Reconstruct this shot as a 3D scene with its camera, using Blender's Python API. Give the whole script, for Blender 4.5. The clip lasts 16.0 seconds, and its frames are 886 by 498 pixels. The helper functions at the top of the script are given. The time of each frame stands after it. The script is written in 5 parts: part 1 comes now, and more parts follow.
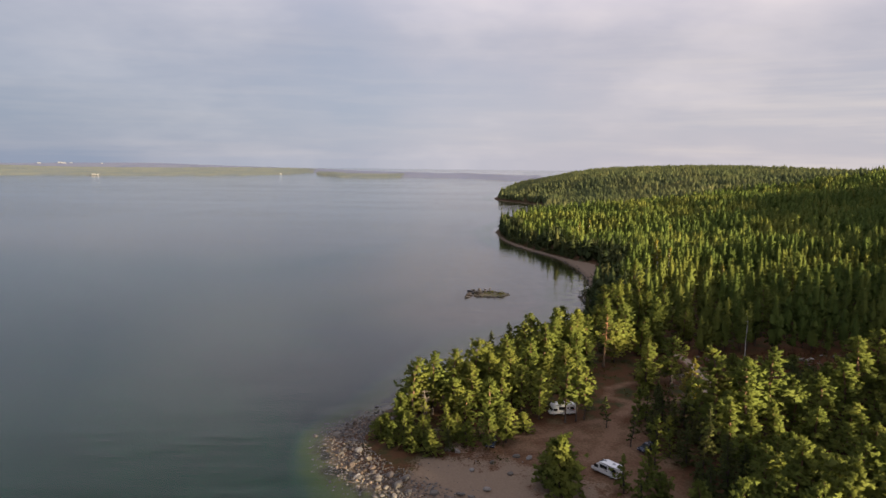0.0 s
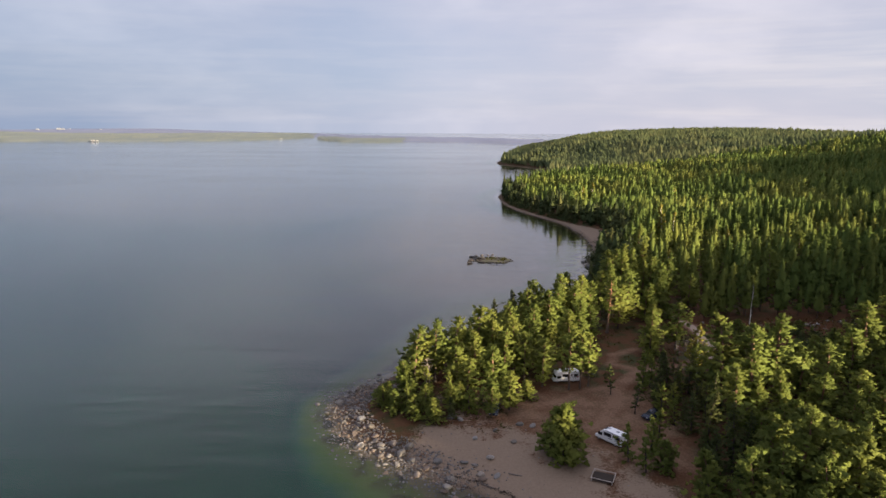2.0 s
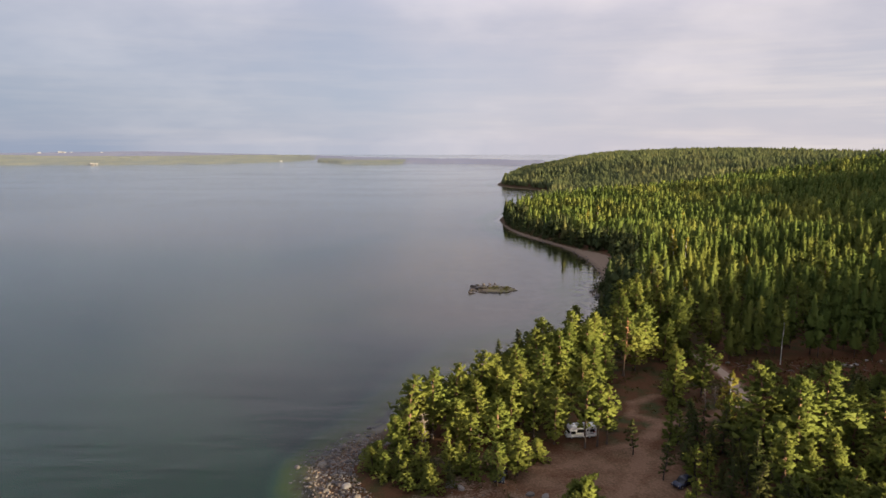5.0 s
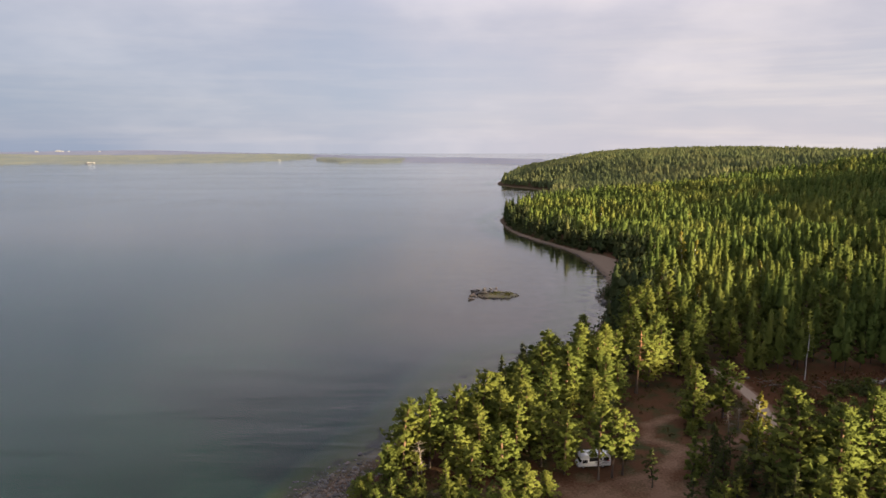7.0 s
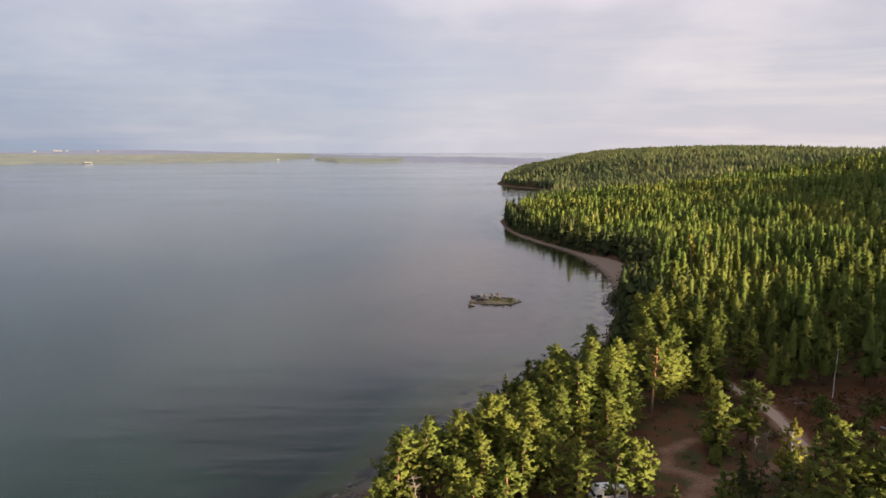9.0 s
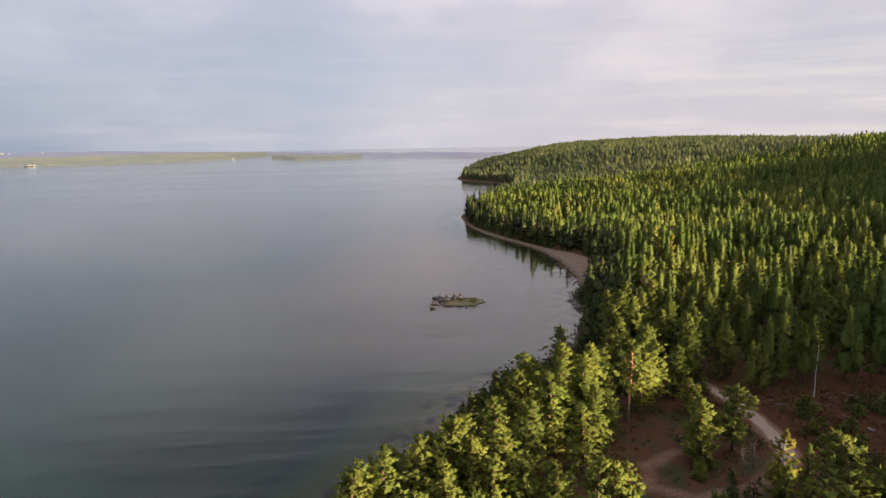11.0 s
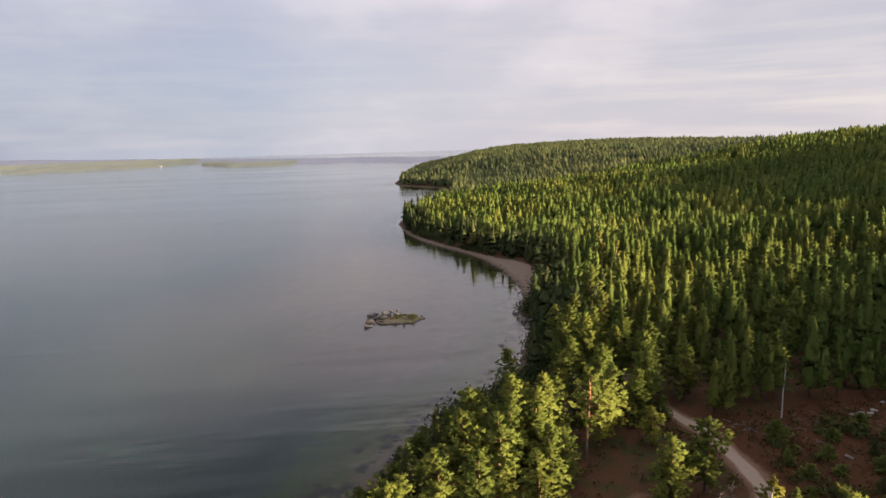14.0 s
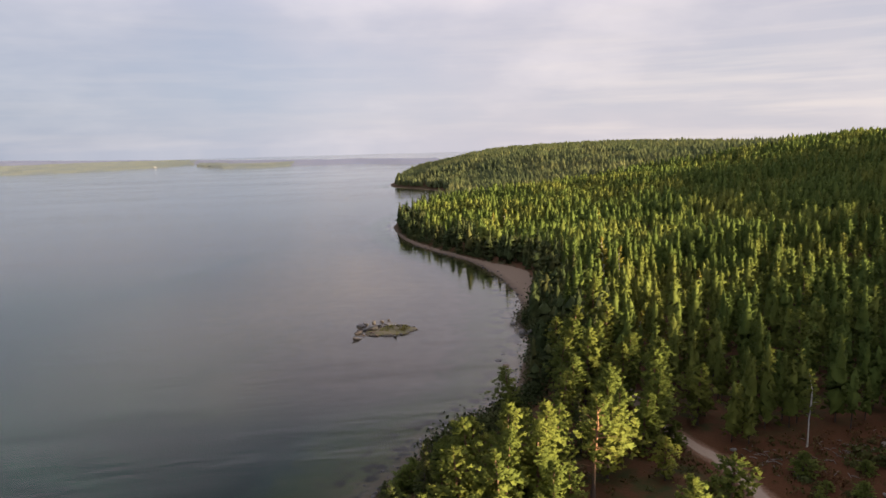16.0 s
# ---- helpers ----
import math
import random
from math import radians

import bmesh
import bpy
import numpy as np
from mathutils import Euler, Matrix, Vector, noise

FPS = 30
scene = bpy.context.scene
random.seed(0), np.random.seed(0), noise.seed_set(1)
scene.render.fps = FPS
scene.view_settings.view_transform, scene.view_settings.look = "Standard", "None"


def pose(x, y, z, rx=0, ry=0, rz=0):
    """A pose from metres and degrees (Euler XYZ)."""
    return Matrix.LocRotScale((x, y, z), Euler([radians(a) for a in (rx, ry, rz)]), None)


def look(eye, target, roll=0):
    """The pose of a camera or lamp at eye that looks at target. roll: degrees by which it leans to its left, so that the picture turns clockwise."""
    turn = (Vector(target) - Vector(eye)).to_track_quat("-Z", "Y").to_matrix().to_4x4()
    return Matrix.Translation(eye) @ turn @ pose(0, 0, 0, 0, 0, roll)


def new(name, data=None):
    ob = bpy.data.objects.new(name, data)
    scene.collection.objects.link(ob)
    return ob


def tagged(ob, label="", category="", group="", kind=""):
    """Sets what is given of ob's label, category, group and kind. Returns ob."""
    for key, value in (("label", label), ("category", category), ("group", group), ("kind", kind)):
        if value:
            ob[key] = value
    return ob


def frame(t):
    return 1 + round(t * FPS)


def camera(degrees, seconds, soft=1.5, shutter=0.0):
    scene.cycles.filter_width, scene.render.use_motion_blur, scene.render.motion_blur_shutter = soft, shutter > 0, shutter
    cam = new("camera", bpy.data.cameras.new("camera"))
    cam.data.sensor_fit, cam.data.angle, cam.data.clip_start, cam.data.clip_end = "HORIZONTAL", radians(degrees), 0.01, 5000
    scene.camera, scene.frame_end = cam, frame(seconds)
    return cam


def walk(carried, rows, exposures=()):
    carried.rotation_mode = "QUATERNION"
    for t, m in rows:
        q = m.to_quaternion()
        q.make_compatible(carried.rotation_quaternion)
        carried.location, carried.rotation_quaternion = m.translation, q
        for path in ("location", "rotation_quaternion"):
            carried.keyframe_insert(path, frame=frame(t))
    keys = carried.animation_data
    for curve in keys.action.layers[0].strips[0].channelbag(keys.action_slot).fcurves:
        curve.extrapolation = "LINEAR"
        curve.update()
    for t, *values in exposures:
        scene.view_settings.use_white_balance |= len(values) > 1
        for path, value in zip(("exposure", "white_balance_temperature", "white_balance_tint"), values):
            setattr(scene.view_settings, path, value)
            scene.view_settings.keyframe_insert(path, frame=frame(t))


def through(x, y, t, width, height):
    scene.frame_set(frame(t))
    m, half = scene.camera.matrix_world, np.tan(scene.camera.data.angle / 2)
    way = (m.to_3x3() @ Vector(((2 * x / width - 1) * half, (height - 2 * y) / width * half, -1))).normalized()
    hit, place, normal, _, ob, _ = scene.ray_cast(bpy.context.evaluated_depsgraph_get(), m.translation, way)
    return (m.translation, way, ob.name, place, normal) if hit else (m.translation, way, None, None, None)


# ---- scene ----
cam = camera(70.0, 16.0)
PATH = [
    (0, (0.00, -0.00, 58.50), (0.00, 99.05, 44.76), 0.65),
    (0.5, (0.05, 0.04, 58.43), (0.64, 98.17, 39.15), 0.73),
    (1, (-0.05, -0.19, 58.53), (0.71, 96.84, 34.34), 0.91),
    (1.5, (-0.00, 0.79, 58.57), (0.03, 98.30, 36.39), 0.76),
    (2, (0.05, 2.77, 58.46), (-0.25, 100.91, 39.25), 0.31),
    (2.5, (0.13, 4.97, 58.59), (-0.25, 103.13, 39.50), 0.19),
    (3, (0.22, 7.35, 58.71), (-0.10, 105.58, 39.98), 0.14),
    (3.5, (0.30, 10.29, 58.68), (-0.09, 108.85, 41.76), 0.06),
    (4, (0.42, 13.19, 58.71), (-0.04, 111.77, 41.91), 0.09),
    (4.5, (0.58, 16.13, 58.79), (0.07, 114.85, 42.81), 0.03),
    (7, (0.90, 31.16, 58.76), (0.53, 129.85, 42.58), -0.01),
    (7.5, (0.89, 34.12, 58.68), (0.54, 132.80, 42.50), -0.04),
    (8, (0.94, 36.97, 58.70), (0.44, 135.65, 42.50), -0.03),
    (10.5, (1.97, 51.85, 58.20), (4.52, 150.41, 41.48), -0.49),
    (11, (2.41, 54.85, 58.01), (8.06, 153.23, 40.98), -1.08),
    (11.5, (2.65, 57.64, 57.98), (11.44, 155.75, 40.73), -1.34),
    (12, (3.11, 60.40, 57.92), (14.89, 158.26, 41.02), -1.59),
    (12.5, (3.64, 63.28, 57.77), (16.99, 160.93, 40.86), -1.76),
    (13, (4.27, 66.12, 57.83), (18.64, 163.65, 41.02), -1.82),
    (13.5, (4.89, 68.93, 57.98), (19.65, 166.41, 41.25), -1.83),
    (14, (5.58, 71.92, 57.71), (20.57, 169.39, 41.13), -1.63),
    (14.5, (6.30, 74.72, 57.71), (21.48, 172.16, 41.14), -1.64),
    (15, (7.03, 77.63, 57.65), (22.48, 175.02, 41.03), -1.60),
    (15.5, (7.70, 80.51, 57.49), (23.21, 177.92, 41.03), -1.50),
    (16, (8.30, 83.29, 57.47), (23.81, 180.72, 41.13), -1.50),
]
walk(cam, [(t, look(eye, target, roll)) for t, eye, target, roll in PATH], [(0, 1.72, 6400, 10), (0.3, 1.70, 6350, 10), (0.55, 1.70, 6300, 10), (0.8, 2.12, 6250, 10), (1, 2.17, 6250, 10), (1.5, 2.10, 6150, 10),
      (2, 1.95, 6000, 10), (3, 1.93, 6250, 10), (4.5, 1.87, 6400, 10), (8, 1.94, 6450, 10), (10.5, 1.95, 6450, 10), (16, 1.96, 6450, 10)])

# ---- light ----
SUN_AZ, SUN_EL = radians(124.0), radians(11.0)  # clockwise from +y
SUN_WAY = Vector((math.sin(SUN_AZ) * math.cos(SUN_EL), math.cos(SUN_AZ) * math.cos(SUN_EL), math.sin(SUN_EL)))
sun_data = bpy.data.lights.new("sun", "SUN")
sun_data.energy, sun_data.angle, sun_data.color = 5.0, radians(3.0), (1.0, 0.80, 0.50)
sun = new("sun", sun_data)
sun.matrix_world = look(SUN_WAY * 900, (0, 0, 0))


def ramp(nt, stops, fac=None, mode="LINEAR"):
    n = nt.nodes.new("ShaderNodeValToRGB")
    n.color_ramp.interpolation = mode
    els = n.color_ramp.elements
    while len(els) < len(stops):
        els.new(0.5)
    for e, (p, c) in zip(els, stops):
        e.position, e.color = p, (*c, 1) if len(c) == 3 else c
    if fac is not None:
        nt.links.new(fac, n.inputs[0])
    return n.outputs[0]


def mix(nt, fac, a, b, blend="MIX"):
    n = nt.nodes.new("ShaderNodeMix")
    n.data_type, n.blend_type = "RGBA", blend
    for sock, v in ((n.inputs[0], fac), (n.inputs[6], a), (n.inputs[7], b)):
        if isinstance(v, (int, float)):
            sock.default_value = v
        elif isinstance(v, tuple):
            sock.default_value = (*v, 1)
        else:
            nt.links.new(v, sock)
    return n.outputs[2]


def calc(nt, op, a, b=0.0, clamp=False):
    n = nt.nodes.new("ShaderNodeMath")
    n.operation, n.use_clamp = op, clamp
    for sock, v in zip(n.inputs, (a, b)):
        if isinstance(v, (int, float)):
            sock.default_value = v
        else:
            nt.links.new(v, sock)
    return n.outputs[0]


def noise_tex(nt, scale, detail=4.0, vec=None, rough=0.55, out=0):
    n = nt.nodes.new("ShaderNodeTexNoise")
    n.inputs["Scale"].default_value, n.inputs["Detail"].default_value, n.inputs["Roughness"].default_value = scale, detail, rough
    if vec is not None:
        nt.links.new(vec, n.inputs["Vector"])
    return n.outputs[out]


def mapping(nt, vec, scale=(1, 1, 1), rot=(0, 0, 0)):
    n = nt.nodes.new("ShaderNodeMapping")
    n.inputs["Scale"].default_value, n.inputs["Rotation"].default_value = scale, rot
    nt.links.new(vec, n.inputs["Vector"])
    return n.outputs[0]


# Evening sky: a thin, uneven sheet of cloud over a clear sky.
world = bpy.data.worlds.new("world")
scene.world = world
world.use_nodes = True
nt = world.node_tree
nt.nodes.clear()
sky = nt.nodes.new("ShaderNodeTexSky")
sky.sky_type, sky.sun_disc = "NISHITA", False
sky.sun_elevation, sky.sun_rotation = SUN_EL, SUN_AZ
coord = nt.nodes.new("ShaderNodeTexCoord").outputs["Generated"]
sep = nt.nodes.new("ShaderNodeSeparateXYZ")
nt.links.new(coord, sep.inputs[0])
up = calc(nt, "MAXIMUM", sep.outputs[2], 0.0)
low = calc(nt, "ADD", up, 0.30)
flat = nt.nodes.new("ShaderNodeCombineXYZ")
nt.links.new(calc(nt, "DIVIDE", sep.outputs[0], low), flat.inputs[0])
nt.links.new(calc(nt, "DIVIDE", sep.outputs[1], low), flat.inputs[1])
big = noise_tex(nt, 0.95, 5, mapping(nt, flat.outputs[0], (1.0, 0.75, 1), (0, 0, 0.5)), 0.5)
fine = noise_tex(nt, 3.0, 6, mapping(nt, flat.outputs[0], (0.55, 1.2, 1), (0, 0, -0.3)), 0.55)
sheet = calc(nt, "ADD", calc(nt, "MULTIPLY", big, 0.8), calc(nt, "MULTIPLY", fine, 0.2))
cloud = ramp(nt, [(0.37, (0.455, 0.485, 0.61)), (0.48, (0.56, 0.55, 0.645)), (0.61, (0.82, 0.755, 0.79))], sheet)
side = calc(nt, "MULTIPLY_ADD", sep.outputs[0], 0.5)
side.node.inputs[2].default_value = 0.5
tint = ramp(nt, [(0.1, (0.34, 0.45, 0.62)), (0.42, (0.47, 0.535, 0.65)), (0.62, (0.70, 0.66, 0.70)), (0.95, (0.80, 0.74, 0.73))], side)
near_low = ramp(nt, [(0.0, (0.55, 0.55, 0.55)), (0.22, (0.2, 0.2, 0.2)), (0.5, (0.1, 0.1, 0.1))], up)
cloud = mix(nt, near_low, cloud, tint)
# bands mostly above the view, added to set water brightness and fill light
cloud = mix(nt, 1.0, cloud, ramp(nt, [(0.0, (1, 1, 1)), (0.18, (1, 1, 1)), (0.34, (1.34, 1.31, 1.29)), (0.50, (0.80, 0.79, 0.79)), (0.64, (0.70, 0.70, 0.70)), (0.82, (1.5, 1.5, 1.5)), (1.0, (1.8, 1.8, 1.8))], up), "MULTIPLY")
cloud = mix(nt, 1.0, cloud, ramp(nt, [(0.12, (0.63, 0.685, 0.76)), (0.5, (1.06, 1.04, 1.03)), (0.85, (0.99, 0.98, 0.98))], side), "MULTIPLY")
# extra warm band on the right, added to brighten the bay's reflection
glow = mix(nt, 1.0, cloud, ramp(nt, [(0.18, (1, 1, 1)), (0.33, (1.5, 1.40, 1.30)), (0.54, (1, 1, 1))], up), "MULTIPLY")
cloud = mix(nt, ramp(nt, [(0.44, (0, 0, 0)), (0.60, (1, 1, 1))], side), cloud, glow)
veil = nt.nodes.new("ShaderNodeCombineXYZ")
nt.links.new(calc(nt, "MULTIPLY", sep.outputs[0], 2.2), veil.inputs[0])
nt.links.new(calc(nt, "MULTIPLY", up, 30.0), veil.inputs[1])
streak = ramp(nt, [(0.46, (0, 0, 0)), (0.66, (1, 1, 1))], noise_tex(nt, 1.3, 4, veil.outputs[0]))
streak = calc(nt, "MULTIPLY", streak, ramp(nt, [(0.0, (1, 1, 1)), (0.16, (0.55,) * 3), (0.3, (0, 0, 0))], up))
cloud = mix(nt, calc(nt, "MULTIPLY", streak, ramp(nt, [(0.2, (0.12,) * 3), (0.55, (0.16,) * 3), (0.8, (0.6,) * 3)], side)), cloud, (0.93, 0.82, 0.77))
clear = mix(nt, 1.0, sky.outputs[0], (0.10, 0.10, 0.10), "MULTIPLY")
both = mix(nt, 0.88, clear, cloud)
bg = nt.nodes.new("ShaderNodeBackground")
bg.inputs[1].default_value = 0.28
nt.links.new(both, bg.inputs[0])
nt.links.new(bg.outputs[0], nt.nodes.new("ShaderNodeOutputWorld").inputs[0])


# ---- materials ----
def material(name, rough=0.8, metal=0.0):
    m = bpy.data.materials.new(name)
    m.use_nodes = True
    b = m.node_tree.nodes["Principled BSDF"]
    b.inputs["Roughness"].default_value, b.inputs["Metallic"].default_value = rough, metal
    return m, m.node_tree, b


def bump(nt, b, height, strength=0.5, dist=0.05):
    n = nt.nodes.new("ShaderNodeBump")
    n.inputs["Strength"].default_value, n.inputs["Distance"].default_value = strength, dist
    nt.links.new(height, n.inputs["Height"])
    nt.links.new(n.outputs[0], b.inputs["Normal"])


def position(nt):
    return nt.nodes.new("ShaderNodeNewGeometry").outputs["Position"]


def attribute(nt, name):
    n = nt.nodes.new("ShaderNodeAttribute")
    n.attribute_name = name
    return n.outputs["Fac"]


def foliage_material(name, dark, light, warm, grove=0.09, through=0.3, fleck=5.0):
    m, nt, b = material(name, 0.75)
    pos = position(nt)
    isl = nt.nodes.new("ShaderNodeNewGeometry").outputs["Random Per Island"]
    a = noise_tex(nt, fleck, 4, pos, 0.7)
    tree = noise_tex(nt, grove, 2, pos)
    col = mix(nt, ramp(nt, [(0.3, (0, 0, 0)), (0.7, (1, 1, 1))], calc(nt, "ADD", calc(nt, "MULTIPLY", a, 0.8), calc(nt, "MULTIPLY", isl, 0.2))), dark, light)
    col = mix(nt, ramp(nt, [(0.45, (0, 0, 0)), (0.68, (1, 1, 1))], tree), col, warm)
    nt.links.new(col, b.inputs["Base Color"])
    b.inputs["Specular IOR Level"].default_value = 0.1
    bump(nt, b, noise_tex(nt, 4.5 if fleck > 0.5 else 1.6, 3, pos), 0.45, 0.25 if fleck > 0.5 else 0.6)
    tr = nt.nodes.new("ShaderNodeBsdfTranslucent")
    nt.links.new(col, tr.inputs[0])
    ms = nt.nodes.new("ShaderNodeMixShader")
    ms.inputs[0].default_value = through
    nt.links.new(b.outputs[0], ms.inputs[1])
    nt.links.new(tr.outputs[0], ms.inputs[2])
    nt.links.new(ms.outputs[0], nt.nodes["Material Output"].inputs[0])
    return m


M_PINE = foliage_material("pine_needles", (0.104, 0.132, 0.033), (0.196, 0.230, 0.047), (0.218, 0.230, 0.049), through=0.44)
M_SPRUCE = foliage_material("spruce_needles", (0.05, 0.066, 0.024), (0.09, 0.108, 0.033), (0.112, 0.116, 0.036))
# shore foliage, darkened in colour to stand for the shade it lies in
M_SHADED_SHORE = foliage_material("shaded_shore_leaf", (0.036, 0.052, 0.019), (0.058, 0.074, 0.025), (0.08, 0.082, 0.027), through=0.15)
M_LEAF = foliage_material("birch_leaves", (0.13, 0.13, 0.025), (0.22, 0.20, 0.035), (0.24, 0.20, 0.04), 0.3)
M_WOODS = foliage_material("forest_canopy", (0.082, 0.118, 0.028), (0.130, 0.170, 0.037), (0.188, 0.200, 0.043), 0.028, 0.34, 0.25)
# distant ridge: a little haze is mixed into the greyer canopy colour
M_RIDGE = foliage_material("hazed_ridge_canopy", (0.074, 0.092, 0.040), (0.104, 0.122, 0.049), (0.135, 0.138, 0.054), 0.02, 0.2, 0.12)
# far canopies: haze is put into the paled, blued base colours
M_FARWOODS = foliage_material("hazed_far_canopy", (0.076, 0.092, 0.110), (0.084, 0.099, 0.114), (0.098, 0.110, 0.110), 0.01, 0.1)
M_OUTERWOODS = foliage_material("hazed_outer_canopy", (0.074, 0.086, 0.15), (0.08, 0.092, 0.155), (0.08, 0.092, 0.152), 0.01, 0.1)
M_HEATH = foliage_material("heath_shrub", (0.05, 0.055, 0.018), (0.10, 0.09, 0.03), (0.14, 0.075, 0.035), 0.15)


def bark_material(name, lower, upper, z0, z1):
    m, nt, b = material(name, 0.9)
    tc = nt.nodes.new("ShaderNodeTexCoord").outputs["Object"]
    s = nt.nodes.new("ShaderNodeSeparateXYZ")
    nt.links.new(tc, s.inputs[0])
    h = calc(nt, "DIVIDE", calc(nt, "SUBTRACT", s.outputs[2], z0), z1 - z0, True)
    grain = noise_tex(nt, 6.0, 5, mapping(nt, tc, (1, 1, 0.25)))
    col = mix(nt, h, lower, upper)
    col = mix(nt, 1.0, col, ramp(nt, [(0.3, (0.5, 0.5, 0.5)), (0.7, (1.15, 1.15, 1.15))], grain), "MULTIPLY")
    nt.links.new(col, b.inputs["Base Color"])
    bump(nt, b, grain, 0.8, 0.04)
    return m


M_BARK = bark_material("pine_bark", (0.085, 0.062, 0.05), (0.20, 0.115, 0.065), 3.0, 9.0)
M_REDBARK = bark_material("orange_pine_bark", (0.12, 0.085, 0.065), (0.36, 0.18, 0.095), 3.0, 8.0)
M_SBARK = bark_material("grey_bark", (0.06, 0.05, 0.042), (0.10, 0.075, 0.06), 2.0, 12.0)
M_BIRCH = bark_material("birch_bark", (0.55, 0.52, 0.47), (0.62, 0.58, 0.52), 0.0, 8.0)
M_DEAD = bark_material("dead_wood", (0.16, 0.13, 0.11), (0.22, 0.18, 0.15), 0.0, 5.0)

# ground: sediment, sand, needles, heath and trodden dirt
M_GROUND, nt, b = material("ground", 0.95)
b.inputs["Specular IOR Level"].default_value = 0.1
pos = position(nt)
s_at, track_at, sand_at, heath_at, bay_at = (attribute(nt, n) for n in ("shore", "track", "sand", "heath", "bay"))
n1, n2, n3 = noise_tex(nt, 0.25, 5, pos), noise_tex(nt, 2.5, 6, pos), noise_tex(nt, 0.05, 3, pos)
floor = mix(nt, n2, (0.052, 0.026, 0.012), (0.13, 0.066, 0.036))
floor = mix(nt, ramp(nt, [(0.45, (0, 0, 0)), (0.65, (1, 1, 1))], n1), floor, (0.045, 0.05, 0.02))
heath = mix(nt, n2, (0.046, 0.022, 0.010), (0.105, 0.044, 0.020))
floor = mix(nt, heath_at, floor, heath)
wob = calc(nt, "ADD", calc(nt, "MULTIPLY", calc(nt, "SUBTRACT", n2, 0.5), 0.7), calc(nt, "MULTIPLY", calc(nt, "SUBTRACT", n1, 0.5), 1.3))
track = ramp(nt, [(0.25, (0, 0, 0)), (0.8, (1, 1, 1))], calc(nt, "ADD", track_at, wob))
dirt = mix(nt, n2, (0.145, 0.082, 0.050), (0.23, 0.145, 0.096))
floor = mix(nt, track, floor, dirt)
floor = mix(nt, ramp(nt, [(0.80, (0, 0, 0)), (0.92, (1, 1, 1))], track_at), floor, mix(nt, n2, (0.27, 0.20, 0.145), (0.38, 0.295, 0.225)))
sandm = ramp(nt, [(0.35, (0, 0, 0)), (0.6, (1, 1, 1))], calc(nt, "ADD", sand_at, wob))
sand = mix(nt, n2, (0.17, 0.122, 0.086), (0.27, 0.20, 0.145))
floor = mix(nt, sandm, floor, sand)
wet = ramp(nt, [(0.0, (1, 1, 1)), (1.0, (0, 0, 0))], calc(nt, "DIVIDE", calc(nt, "ADD", s_at, calc(nt, "MULTIPLY", wob, 2.0)), 3.4, True))
floor = mix(nt, wet, floor, (0.125, 0.092, 0.066))
where = nt.nodes.new("ShaderNodeSeparateXYZ")
nt.links.new(pos, where.inputs[0])
shelf = calc(nt, "ADD", calc(nt, "MULTIPLY", calc(nt, "DIVIDE", calc(nt, "ADD", where.outputs[0], 34.0), 36.0, True), 27.0), 7.0)
deep = calc(nt, "DIVIDE", calc(nt, "MULTIPLY", s_at, -1.0), shelf, True)
deep = calc(nt, "ADD", deep, calc(nt, "MULTIPLY", calc(nt, "SUBTRACT", n1, 0.5), 0.28))
bed = ramp(nt, [(0.0, (0.19, 0.13, 0.075)), (0.07, (0.16, 0.12, 0.06)), (0.16, (0.10, 0.105, 0.03)), (0.45, (0.045, 0.082, 0.022)), (0.75, (0.014, 0.055, 0.036)), (1.0, (0.005, 0.036, 0.030))], deep)
weed = calc(nt, "MULTIPLY", ramp(nt, [(0.47, (0, 0, 0)), (0.58, (1, 1, 1))], noise_tex(nt, 0.2, 5, pos)), ramp(nt, [(0.03, (0, 0, 0)), (0.09, (1, 1, 1)), (0.2, (0.75,) * 3), (0.38, (0, 0, 0))], deep))
bed = mix(nt, weed, bed, (0.028, 0.023, 0.014))
# warm pale bed colour, put in to brighten the water as reflected sky would
bed = mix(nt, calc(nt, "MULTIPLY", bay_at, ramp(nt, [(0.2, (0, 0, 0)), (0.7, (1, 1, 1))], deep)), bed, mix(nt, n1, (0.12, 0.078, 0.058), (0.20, 0.135, 0.10)))
under = calc(nt, "LESS_THAN", s_at, 0.0)
col = mix(nt, under, floor, bed)
nt.links.new(col, b.inputs["Base Color"])
bump(nt, b, n2, 0.6, 0.12)

M_WATER, nt, b = material("water", 0.07)
pos = position(nt)
b.inputs["Base Color"].default_value = (0.62, 0.72, 0.66, 1)
b.inputs["Transmission Weight"].default_value, b.inputs["IOR"].default_value = 1.0, 1.38
r1 = noise_tex(nt, 0.42, 3, mapping(nt, pos, (0.22, 1.0, 1), (0, 0, 0.16)))
r2 = noise_tex(nt, 0.11, 3, mapping(nt, pos, (0.25, 1.0, 1), (0, 0, 0.12)))
r3 = noise_tex(nt, 1.6, 2, mapping(nt, pos, (0.4, 1.0, 1), (0, 0, 0.3)))
hgt = calc(nt, "ADD", calc(nt, "MULTIPLY", r1, 1.0), calc(nt, "ADD", calc(nt, "MULTIPLY", r2, 2.2), calc(nt, "MULTIPLY", r3, 0.16)))
slick = noise_tex(nt, 0.010, 4, mapping(nt, pos, (0.25, 1, 1), (0, 0, 0.2)))
nt.links.new(ramp(nt, [(0.35, (0.05,) * 3), (0.7, (0.11,) * 3)], slick), b.inputs["Roughness"])
